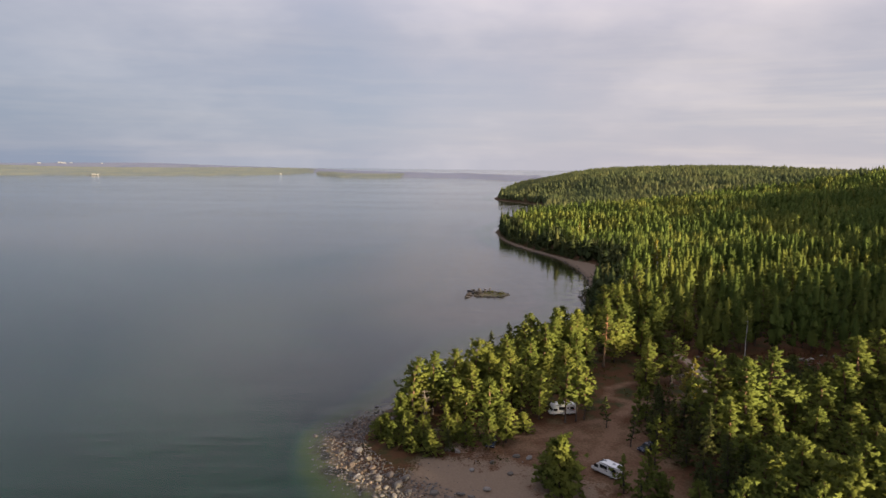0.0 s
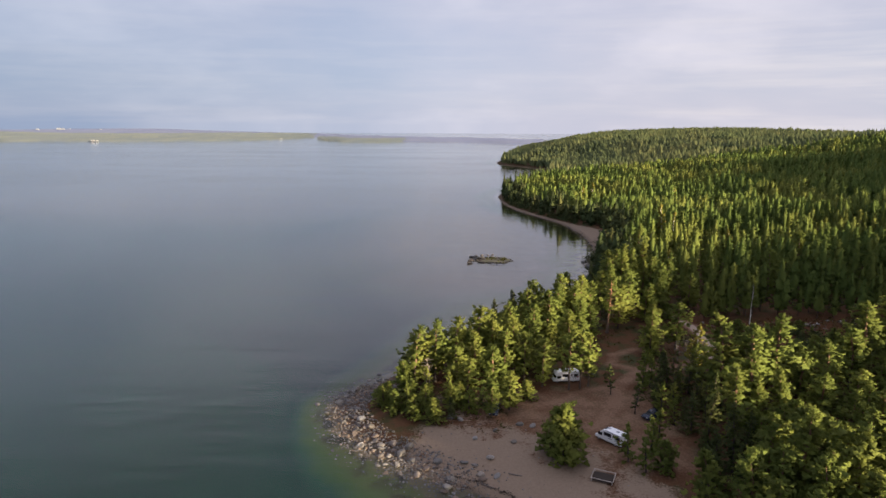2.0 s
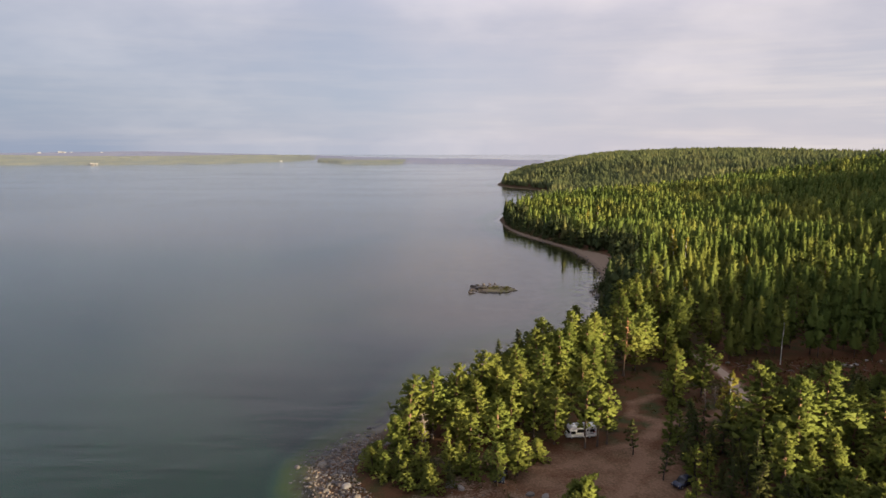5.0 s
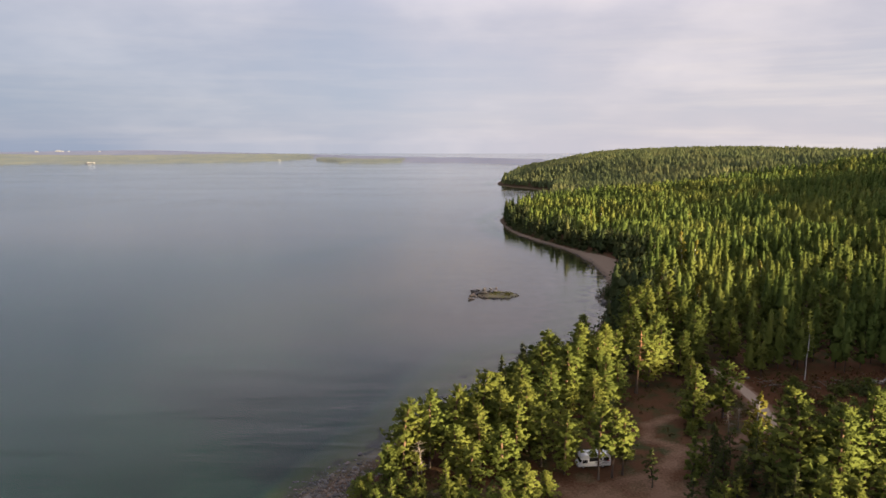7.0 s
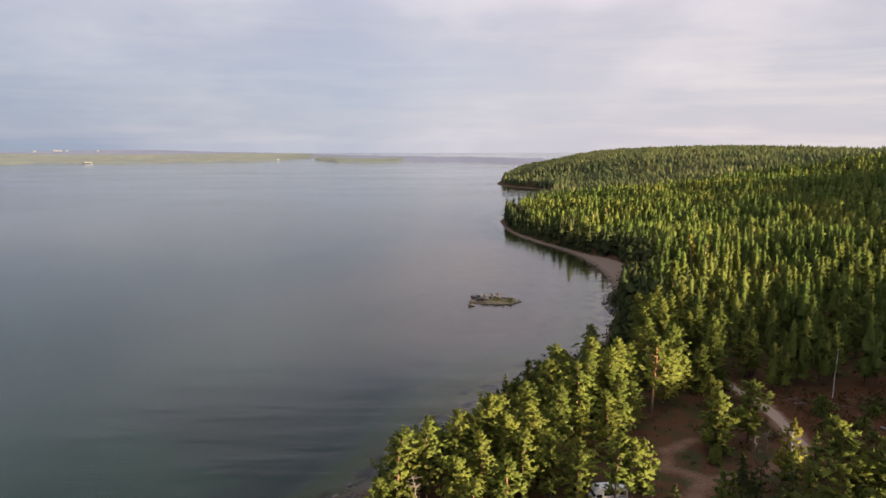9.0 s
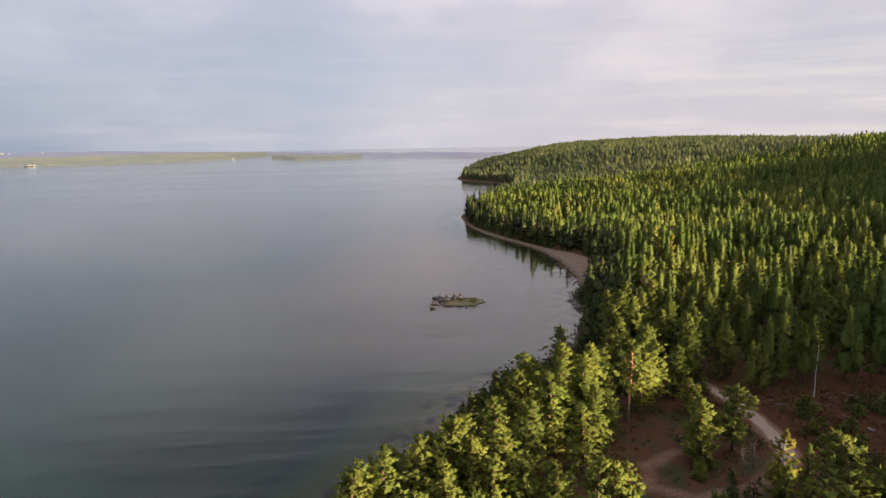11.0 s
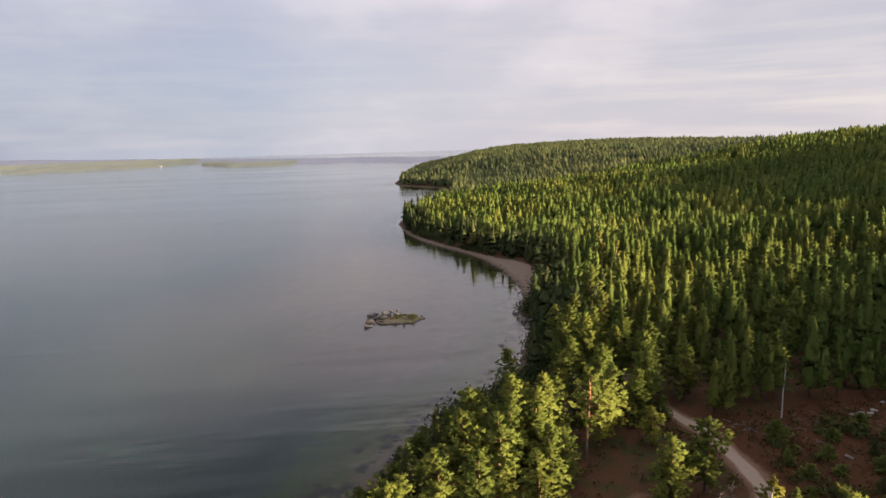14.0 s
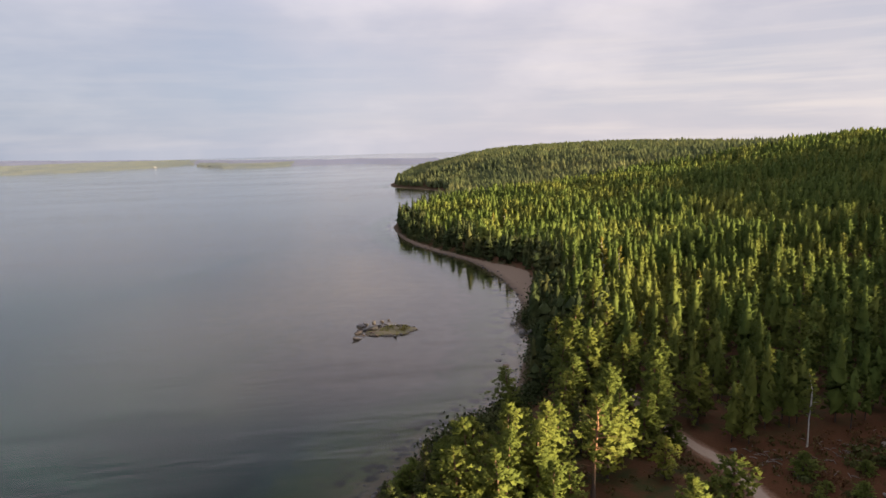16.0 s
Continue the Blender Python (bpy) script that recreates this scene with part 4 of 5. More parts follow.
plant("near_woods", "dense dark conifer forest with bare lower trunks", spots[~belt], near_t, M_WOODS, M_SBARK, True)
plant("shore_woods", "tree belt along the bay shore, shade put into its green", spots[belt], belt_t, M_SHADED_SHORE, M_SBARK, True)

p, rng = scatter(35, 640, 330, 640, 4.8, 22)
s = shore_distance(p)
ok = (s > beach_width(p[:, 1]) + 1.5) & in_view(p, 1) & (rng.random(len(p)) < 0.95)
p, s = p[ok], s[ok]
spots = spots_of(p, rng, s, 0.66, 1.14, [0.3, 0.25, 0.2, 0.25])
# same shade-darkened canopy for the trees above the cape beach
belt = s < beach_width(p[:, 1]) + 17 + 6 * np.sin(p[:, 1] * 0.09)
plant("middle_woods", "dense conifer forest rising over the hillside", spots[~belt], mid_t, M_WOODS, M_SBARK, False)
plant("cape_shore_woods", "trees lining the beach of the cape, shade put into their green", spots[belt], belt_t, M_SHADED_SHORE, M_SBARK, True)

p, rng = scatter(60, 1000, 640, 1700, 5.6, 23)
s = shore_distance(p)
ok = (s > 8) & in_view(p, 0) & (s < 520) & (p[:, 0] < 0.75 * p[:, 1] + 100)
p, s = p[ok], s[ok]
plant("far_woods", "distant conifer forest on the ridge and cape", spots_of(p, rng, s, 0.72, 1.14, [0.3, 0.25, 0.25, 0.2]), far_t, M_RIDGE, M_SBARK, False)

# woods outside the view, added to block the low sun
p, rng = scatter(108, 640, -60, 460, 7.0, 24)
s = shore_distance(p)
ok = (s > 8) & ~((p[:, 1] > 138) & (p[:, 0] < 140)) & ~(in_view(p) & (p[:, 1] > 168)) & (p[:, 0] > p[:, 1] - 110)
p, s = p[ok], s[ok]
spots = spots_of(p, rng, s, 0.8, 1.15, [0.3, 0.25, 0.25, 0.2])
# taller here, to deepen the shade on the forest edge
spots[:, 3] += 0.45 * smooth(40, 70, p[:, 1]) * smooth(130, 160, p[:, 0])
plant("unseen_hill_woods", "unseen conifer forest on a knoll, added to shade the woods", spots, far_t, M_WOODS, M_SBARK, False)

# pines kept out of view, added to keep sun off the beach
p, rng = scatter(40, 136, -5, 136, 4.3, 25)
s = shore_distance(p)
seen = (p[:, 1] > 62) & (p[:, 0] < 24 + 0.80 * p[:, 1])
ok = (s > 4) & (rng.random(len(p)) < 0.88) & ~seen & (p[:, 1] < 128)
p, s = p[ok], s[ok]
plant("unseen_east_woods", "unseen pine woods beside the beach, added to shade it", spots_of(p, rng, s, 0.85, 1.1, [0.3, 0.2, 0.3, 0.2]), mid_t, M_PINE, M_BARK, True)


# ---- stones ----
def stone_mesh(seed, flat=0.7, cuts=2, mat=None):
    bm = bmesh.new()
    bmesh.ops.create_icosphere(bm, subdivisions=cuts, radius=1.0)
    rng = random.Random(seed)
    off = Vector((rng.uniform(-50, 50), rng.uniform(-50, 50), rng.uniform(-50, 50)))
    planes = [(Vector((rng.gauss(0, 1), rng.gauss(0, 1), rng.gauss(0, 1))).normalized(), rng.uniform(0.62, 0.95)) for _ in range(7)]
    for v in bm.verts:
        c = v.co.copy()
        for n, d in planes:
            over = c.dot(n) - d
            if over > 0:
                c -= n * over * 0.9
        v.co = c * (1 + 0.16 * noise.noise(c * 1.7 + off))
        v.co.z *= flat
    me = bpy.data.meshes.new("boulder")
    bm.to_mesh(me)
    bm.free()
    me.materials.append(mat or M_STONE)
    return me


STONES = [stone_mesh(i, 0.55 + 0.06 * (i % 5)) for i in range(9)]
PALE_STONES = [stone_mesh(40 + i, 0.55 + 0.06 * (i % 5), 2, M_PALE) for i in range(6)]
stone_rng = np.random.default_rng(11)


def boulder(x, y, r, label, group, sink=0.35, z=None, kinds=STONES, squash=0.85):
    ob = new("boulder", kinds[stone_rng.integers(len(kinds))])
    z0 = max(ground_z(x, y), -0.5) if z is None else z
    a = stone_rng.uniform(0.75, 1.3)
    ob.matrix_world = pose(x, y, z0 + r * (0.62 - sink), *stone_rng.uniform(-18, 18, 2), stone_rng.uniform(0, 360)) @ Matrix.Diagonal((r * a, r / a, r * squash, 1))
    return tagged(ob, label, "boulder", group)


TIP = np.array([(4, 98), (-4, 103), (-10, 109), (-15.5, 115), (-18.5, 123), (-18.5, 130), (-15, 137)], float)


def along_tip(n, spread, rng):
    u = rng.random(n) * (len(TIP) - 1)
    k = np.minimum(u.astype(int), len(TIP) - 2)
    p = TIP[k] + (TIP[k + 1] - TIP[k]) * (u - k)[:, None]
    return p + rng.normal(0, 1, (n, 2)) * spread


for x, y in along_tip(190, 3.0, stone_rng):
    s0 = float(shore_distance(np.array([(x, y)]))[0])
    if -5.5 < s0 < 7:
        boulder(x, y, 0.2 + 0.55 * stone_rng.random() ** 2.6, "rounded grey granite boulder on the stony point", "boulders on the point")
for x, y, r in ((-22.3, 128.8, 1.2), (-7.6, 107.5, 1.5), (-6.2, 109.6, 1.3), (-1, 104.4, 1.2), (-11.5, 110.5, 1.0), (0.6, 97.2, 1.25), (-15.4, 111, 1.0), (3.6, 103.6, 1.0), (8.2, 104.4, 1.1), (-14, 117, 1.1),
                (9, 99.6, 0.9), (6.4, 100.2, 1.0), (12.8, 109, 0.9), (14.6, 115.6, 1.0), (17, 115, 0.9), (1.6, 118.5, 1.3), (3.2, 117.6, 1.0), (-16.5, 120.6, 1.2), (9.8, 113.2, 0.8), (5.8, 110.4, 0.8)):
    boulder(x, y, 0.72 * r, "large pale granite boulder above the waterline", "large boulders", kinds=PALE_STONES)


def stone_field(name, label, p, rmin, rmax, seed, z=None):
    """Many small stones joined in one mesh."""
    rng = np.random.default_rng(seed)
    bm = bmesh.new()
    bmesh.ops.create_icosphere(bm, subdivisions=1, radius=1.0)
    base = np.array([v.co[:] for v in bm.verts])
    faces = np.array([[v.index for v in f.verts] for f in bm.faces])
    bm.free()
    zz = np.maximum(height(p), -0.35) if z is None else np.full(len(p), z)
    r = rng.uniform(0, 1, len(p)) ** 2 * (rmax - rmin) + rmin
    v = base[None] * (1 + rng.normal(0, 0.16, (len(p), len(base), 1))) * r[:, None, None] * rng.uniform(0.65, 1.25, (len(p), 1, 3)) * np.array([1, 1, 0.72])
    v[:, :, 0] += p[:, 0:1]
    v[:, :, 1] += p[:, 1:2]
    v[:, :, 2] += (zz + 0.12 * r)[:, None]
    q = (faces[None] + (np.arange(len(p)) * len(base))[:, None, None]).reshape(-1, 3)
    return tagged(new(name, mesh_np(name, v.reshape(-1, 3), q, M_STONE)), label, "stones", kind="stuff")


p = along_tip(5200, 3.4, np.random.default_rng(31))
s = shore_distance(p)
stone_field("shore_stones", "jumble of small grey and rust stones along the shore", p[(s > -6) & (s < 7)], 0.05, 0.32, 32)
rng = np.random.default_rng(33)
u = rng.random(700) * 26 + 19
k = np.minimum(u.astype(int), len(SHORE) - 2)
p = SHORE[k] + (SHORE[k + 1] - SHORE[k]) * (u - k)[:, None] + rng.normal(0, 1.3, (700, 2))
stone_field("bay_stones", "wet stones lining the wooded bay shore", p, 0.12, 0.55, 34)
rng = np.random.default_rng(35)
p = np.c_[rng.uniform(-4, 30, 260), rng.uniform(84, 120, 260)]
s = shore_distance(p)
stone_field("beach_stones", "scattered small stones on the sand", p[(s > -2) & (s < 24)], 0.06, 0.22, 36)
for x, y, r in ((47.5, 241, 0.9), (50, 246, 0.6), (48.5, 236.5, 1.0), (61, 263.5, 1.4), (63.5, 262, 1.6), (60.5, 273, 1.0), (24, 204.5, 0.7), (26.5, 203, 0.6), (-15.5, 145, 0.6), (-17.4, 141.5, 0.5), (-19.5, 137, 0.5)):
    boulder(x, y, r, "dark wet boulder standing in shallow water", "boulders in the water", 0.3)

# the islet
bm = bmesh.new()
bmesh.ops.create_uvsphere(bm, u_segments=40, v_segments=14, radius=1.0)
for v in bm.verts:
    n0 = noise.noise(Vector((v.co.x * 2.1, v.co.y * 2.1, 3.0)))
    v.co = Vector((v.co.x * (8.0 + 2.2 * n0), v.co.y * (4.6 + 1.8 * n0), v.co.z * 0.75 + 0.12 * noise.noise(v.co * 6)))
bmesh.ops.translate(bm, vec=(21.5, 275.5, -0.1), verts=bm.verts)
M_ISLET, nt, b = material("islet_ground", 0.95)
pos = position(nt)
n = noise_tex(nt, 1.2, 5, pos)
col = ramp(nt, [(0.3, (0.16, 0.12, 0.08)), (0.48, (0.20, 0.16, 0.10)), (0.56, (0.12, 0.12, 0.035)), (0.75, (0.17, 0.16, 0.045))], n)
nt.links.new(col, b.inputs["Base Color"])
bump(nt, b, n, 0.8, 0.2)
islet = tagged(part("islet", bm, M_ISLET), "low islet of gravel and grass in the bay", "islet")
for x, y, r in ((11.2, 269.5, 1.7), (11.6, 275.5, 1.7), (12.6, 283, 1.7), (15.4, 277.5, 2.9), (16.6, 280, 1.5), (14.2, 284.5, 1.2), (17, 285.5, 1.1), (19.6, 286.5, 0.9), (22, 287.5, 0.7), (15.8, 274, 1.1),
                (28.6, 274.5, 0.8), (29.8, 275.2, 0.6), (26.8, 272, 0.6), (22.4, 268.8, 0.6), (19.8, 269.4, 0.55), (24.2, 279.6, 0.7), (18.5, 281.8, 0.8), (13.4, 279.4, 1.0), (25.4, 268.9, 0.45)):
    boulder(x, y, 0.86 * r, "weathered boulder on the small islet", "boulders on the islet", 0.55, 0.3 if 14 < x < 27 else 0.0, STONES, 0.62)
rng = np.random.default_rng(41)
a, r = rng.random(240) * 6.283, np.sqrt(rng.random(240))
p = np.c_[20.5 + 9.4 * r * np.cos(a), 276.5 + 6.6 * r * np.sin(a)]
stone_field("islet_stones", "small stones round the islet", p, 0.12, 0.5, 42, 0.1)


def tufts(name, label, p, size, n_each, mat, seed, z=None, category="plants", lift=0.0, leafy=0.42):
    """Low clumps of twigs and leaves."""
    rng = np.random.default_rng(seed)
    zz = height(p) if z is None else np.full(len(p), z)
    k = np.repeat(np.arange(len(p)), n_each)
    sz = (size * rng.uniform(0.4, 1.3, len(p)))[k]
    base = np.c_[p[k] + rng.normal(0, 0.42, (len(k), 2)) * sz[:, None], zz[k] + lift + np.abs(rng.normal(0, 0.42, len(k))) * sz]
    way = rng.normal(0, 0.6, (len(k), 3)) + np.array([0, 0, 0.5])
    length = sz * leafy * rng.uniform(0.6, 1.4, len(k))
    out = np.c_[base[:, :2] - p[k], 0.5 * sz]
    v, q, nor = sprays(base, way, length, length * 0.6, rng, out)
    return tagged(new(name, mesh_np(name, v, q, mat, nor)), label, category, kind="stuff")


rng = np.random.default_rng(43)
a, r = rng.random(70) * 6.283, np.sqrt(rng.random(70))
tufts("islet_grass", "tufts of yellow-green grass on the islet", np.c_[23 + 4.6 * r * np.cos(a), 275.5 + 3.2 * r * np.sin(a)], 0.7, 14, M_LEAF, 44, 0.55, "grass")
rng = np.random.default_rng(45)
p = np.c_[rng.uniform(62, 150, 1500), rng.uniform(126, 180, 1500)]
p = p[(along(TRACKS[0], p) > 3.4) & (along(TRACKS[1], p) > 3.4)]
tufts("heath_shrubs", "low brown and green heath shrubs in the felled patch", p, 1.0, 22, M_HEATH, 46)
p = np.c_[rng.uniform(66, 130, 70), rng.uniform(138, 172, 70)]
tufts("clearing_bushes", "dark green bushes in the felled patch", p[along(TRACKS[0], p) > 5], 2.2, 150, M_SPRUCE, 47, leafy=0.26)
p = np.c_[rng.uniform(-12, 72, 1100), rng.uniform(112, 210, 1100)]
ok = (shore_distance(p) > 6) & (sum((along(t, p) < 3.6).astype(int) for t in TRACKS) == 0) & ((p[:, 0] < 14) | (p[:, 1] > 138) | (p[:, 0] > 42))
tufts("undergrowth", "low bilberry and juniper undergrowth beneath the pines", p[ok], 0.75, 22, M_HEATH, 48)

u = rng.random(700) * 21 + 26
k = u.astype(int)
p = SHORE[k] + (SHORE[k + 1] - SHORE[k]) * (u - k)[:, None]
side_way = unit(np.c_[(SHORE[k + 1] - SHORE[k])[:, 1], -(SHORE[k + 1] - SHORE[k])[:, 0]])
p = p + side_way * rng.uniform(1.6, 8, 700)[:, None]
p = p[shore_distance(p) > beach_width(p[:, 1]) * smooth(270, 300, p[:, 1]) + 1]
# scrub shares the foliage colour that has shade painted in
tufts("shore_alders", "deciduous scrub along the wooded shore, shade put into its colour", p, 3.2, 80, M_SHADED_SHORE, 49, None, "shrubs", 0.0, 0.2)

# sticks and stones of the felled strip
rng = np.random.default_rng(51)
p = np.c_[rng.uniform(74, 125, 150), 172 + rng.normal(0, 3.0, 150)]
bits = []
for (x, y), z in zip(p, height(p)):
    a, l = rng.random() * 6.28, rng.uniform(0.4, 1.9)
    d = np.array([math.cos(a) * l, math.sin(a) * l, rng.uniform(-0.1, 0.15)])
    o = np.array([x, y, z + 0.12])
    bits.append(tube([o, o + d * 0.5 + [0, 0, 0.04], o + d], [0.09, 0.08, 0.04], 4))
v, q = joined(bits)
tagged(new("felling_debris", mesh_np("felling_debris", v, q, M_DEAD)), "pale broken branches and felling debris at the forest edge", "debris", kind="stuff")
for x, y, r in ((101, 172.4, 0.9), (102.8, 172, 0.7), (99.6, 173, 0.5), (104.6, 173.2, 0.6), (112, 175, 0.6), (109, 176, 0.5), (74.6, 178.5, 0.6), (80, 167, 0.4), (84, 159.4, 0.5), (86.4, 158.6, 0.6)):
    boulder(x, y, r, "pale stone lying in the felled patch", "stones in the felled patch", kinds=PALE_STONES)

# wrack line and driftwood on the beach
rng = np.random.default_rng(52)
u = rng.random(420) * 5 + 8.2
k = u.astype(int)
p = SHORE[k] + (SHORE[k + 1] - SHORE[k]) * (u - k)[:, None]
side_way = unit(np.c_[(SHORE[k + 1] - SHORE[k])[:, 1], -(SHORE[k + 1] - SHORE[k])[:, 0]])
p = p + side_way * np.where(rng.random(420) < 0.6, 2.6, 0.6)[:, None] + rng.normal(0, 0.16, (420, 2))
tufts("wrack_line", "dark line of washed-up weed on the sand", p, 0.38, 9, M_WRACK, 53, None, "seaweed", -0.05)
for x, y, a, l in ((7.0, 97.6, 150, 3.4), (12, 99.6, 160, 2.4), (18.5, 91, 140, 1.8)):
    bits = tube([(-l / 2, 0, 0), (0, 0.12, 0.04), (l / 2, 0, 0)], [0.10, 0.12, 0.06], 7)
    ob = tagged(new("driftwood", mesh_np("driftwood", *bits, M_DEAD)), "bleached driftwood log on the sand", "driftwood", "driftwood on the beach")
    ob.matrix_world = pose(x, y, ground_z(x, y) + 0.08, 0, 0, a)


# ---- vehicles ----
def prism(outline, width, bevel=0.06):
    """A side outline (x, z) drawn out across y, with rounded edges."""
    bm = bmesh.new()
    lo = [bm.verts.new((x, -width / 2, z)) for x, z in outline]
    hi = [bm.verts.new((x, width / 2, z)) for x, z in outline]
    bm.faces.new(lo)
    bm.faces.new(hi[::-1])
    for i in range(len(lo)):
        j = (i + 1) % len(lo)
        bm.faces.new((lo[j], lo[i], hi[i], hi[j]))
    bmesh.ops.recalc_face_normals(bm, faces=bm.faces)
    if bevel:
        bmesh.ops.bevel(bm, geom=list(bm.edges), offset=bevel, segments=2, affect="EDGES", profile=0.5)
    return bm


def block(size, at, bevel=0.02):
    bm = bmesh.new()
    bmesh.ops.create_cube(bm, size=1)
    bmesh.ops.scale(bm, vec=size, verts=bm.verts)
    if bevel:
        bmesh.ops.bevel(bm, geom=list(bm.edges), offset=bevel, segments=2, affect="EDGES", profile=0.5)
    bmesh.ops.translate(bm, vec=at, verts=bm.verts)
    return bm


def disc(radius, depth, at, seg=20, bevel=0.03):
    bm = bmesh.new()
    bmesh.ops.create_cone(bm, cap_ends=True, segments=seg, radius1=radius, radius2=radius, depth=depth)
    bmesh.ops.bevel(bm, geom=[e for e in bm.edges if len(e.link_faces) == 2 and e.calc_face_angle(0) > 1], offset=bevel, segments=2, affect="EDGES", profile=0.5)
    bmesh.ops.rotate(bm, matrix=Matrix.Rotation(math.pi / 2, 3, "X"), verts=bm.verts)
    bmesh.ops.translate(bm, vec=at, verts=bm.verts)
    return bm


def wheels(thing, xs, half, r=0.34):
    for x in xs:
        for y in (-half, half):
            wheel = part("wheel", disc(r, 0.22, (x, y, r)), M_TYRE, thing)
            part("rim", disc(r * 0.62, 0.03, (x, y + math.copysign(0.115, y), r), 16, 0.008), M_RIM, wheel, "silver wheel rim")


def motorhome(x, y, turn, label, alcove, size=1.0):
    """Nose towards -x."""
    thing = tagged(new("motorhome"), label, "motorhome", "parked motorhomes")
    if alcove:
        out = [(-3.35, 0.42), (-3.4, 0.85), (-2.95, 1.12), (-2.55, 1.75), (-2.95, 2.0), (-2.8, 2.62), (-2.3, 2.92), (3.3, 2.92), (3.35, 0.5), (3.2, 0.42)]
    else:
        out = [(-3.2, 0.40), (-3.3, 0.82), (-2.8, 1.08), (-2.05, 1.85), (-1.5, 2.45), (-0.7, 2.76), (3.1, 2.76), (3.2, 0.5), (3.05, 0.40)]
    part("body", prism(out, 2.24, 0.09), M_WHITE, thing)
    # skirt trim, its dark colour also standing for the shade band below
    part("sill", block((5.4, 2.18, 0.2), (0.4, 0, 0.42)), M_DARKP, thing, "dark grey lower skirt, darkened for the shade below")
    top = out[6][1]
    for side in (-1, 1):
        yy = side * 1.125
        part("cab_window", block((1.05, 0.03, 0.66), (-2.0, yy, 1.5)), M_GLASS, thing, "dark cab side window")
        for wx, wl in ((-0.2, 1.75), (2.35, 1.0)):
            win = part("side_window", block((wl, 0.03, 0.68), (wx, yy, 1.88)), M_GLASS, thing, "dark tinted side window")
            part("window_frame", block((wl + 0.12, 0.02, 0.8), (wx, yy - side * 0.004, 1.88)), M_DARKP, win)
        part("stripe", block((2.6, 0.012, 0.12), (1.4, yy, 1.2), 0), M_DARKP, thing, "dark grey waistline stripe")
    door = part("door", block((0.62, 0.03, 1.85), (1.25, -1.126, 1.45)), M_WHITE, thing)
    part("door_window", block((0.36, 0.02, 0.45), (1.25, -1.145, 1.95)), M_GLASS, door)
    part("marking", block((0.5, 0.014, 0.28), (2.75, -1.127, 1.55), 0), M_RED, thing, "red marking on the rear side")
    x0, z0, x1, z1 = (-2.97, 1.16, -2.6, 1.7) if alcove else (-2.72, 1.2, -2.1, 1.82)
    ang = math.atan2(z1 - z0, x1 - x0)
    pane = block((math.hypot(x1 - x0, z1 - z0), 1.86, 0.03), (0, 0, 0))
    bmesh.ops.rotate(pane, matrix=Matrix.Rotation(-ang, 3, "Y"), verts=pane.verts)
    bmesh.ops.translate(pane, vec=((x0 + x1) / 2 - 0.02, 0, (z0 + z1) / 2 + 0.02), verts=pane.verts)
    part("windscreen", pane, M_GLASS, thing, "dark raked windscreen")
    for side in (-0.8, 0.8):
        part("headlight", block((0.08, 0.34, 0.18), (-3.36 if alcove else -3.26, side, 0.86)), M_RIM, thing, "clear headlight")
        part("tail_light", block((0.03, 0.14, 0.4), (3.36 if alcove else 3.2, side, 0.95)), M_RED, thing, "red tail light")
    part("bumper", block((0.16, 2.1, 0.26), (-3.38 if alcove else -3.28, 0, 0.5)), M_GREYP, thing, "grey front bumper")
    for vx in (-0.6, 1.6):
        vent = part("roof_vent", block((0.6, 0.6, 0.12), (vx, 0.1, top + 0.04), 0.03), M_GREYP, thing, "grey roof hatch")
    if not alcove:
        part("skylight", block((0.62, 1.0, 0.05), (-1.13, 0, 2.63), 0.01), M_GLASS, thing, "dark skylight over the cab")
        part("awning", block((3.2, 0.12, 0.14), (1.2, -1.15, 2.62), 0.03), M_GREYP, thing, "rolled grey awning")
    wheels(thing, (-2.35, 1.75), 1.0)
    thing.matrix_world = pose(x, y, ground_z(x, y), 0, 0, turn) @ Matrix.Scale(size, 4)
    return thing


motorhome(27.3, 136.7, 6, "white motorhome with a sleeping pod over the cab", True, 0.88)
motorhome(30.4, 108.9, -50, "white low-profile motorhome parked on the sand", False, 0.86)


def car(x, y, turn):
    thing = tagged(new("car"), "dark blue parked car half hidden under trees", "car", "parked cars")
    part("body", prism([(-2.1, 0.3), (-2.15, 0.72), (-1.2, 0.9), (2.0, 0.92), (2.1, 0.75), (2.08, 0.3)], 1.74, 0.08), M_BLUE, thing)
    part("cabin", prism([(-1.15, 0.88), (-0.45, 1.42), (1.25, 1.45), (1.95, 0.9)], 1.52, 0.07), M_GLASS, thing, "dark glazed cabin")
    part("roof", prism([(-0.42, 1.42), (-0.38, 1.48), (1.2, 1.51), (1.26, 1.45)], 1.4, 0.02), M_BLUE, thing)
    for side in (-0.62, 0.62):
        part("headlight", block((0.06, 0.3, 0.14), (-2.13, side, 0.66)), M_RIM, thing, "clear headlight")
        part("tail_light", block((0.05, 0.3, 0.16), (2.09, side, 0.72)), M_RED, thing, "red tail light")
    wheels(thing, (-1.35, 1.3), 0.78, 0.31)
    thing.matrix_world = pose(x, y, ground_z(x, y), 0, 0, turn)


car(10.2, 120.6, 75)
car(40.8, 118.2, 30)

# timber frame on the beach
frame_thing = tagged(new("timber_frame"), "low rectangular weathered timber frame on the sand", "timber frame")
for x, y, l, a in ((0, -1.5, 3.5, 0), (0, 1.5, 3.5, 0), (-1.75, 0, 3.0, 90), (1.75, 0, 3.0, 90)):
    rail = block((l + 0.1, 0.12, 0.12), (0, 0, 0))
    bmesh.ops.transform(rail, matrix=pose(x, y, 0.62, 0, 0, a), verts=rail.verts)
    part("rail", rail, M_PLANK, frame_thing)
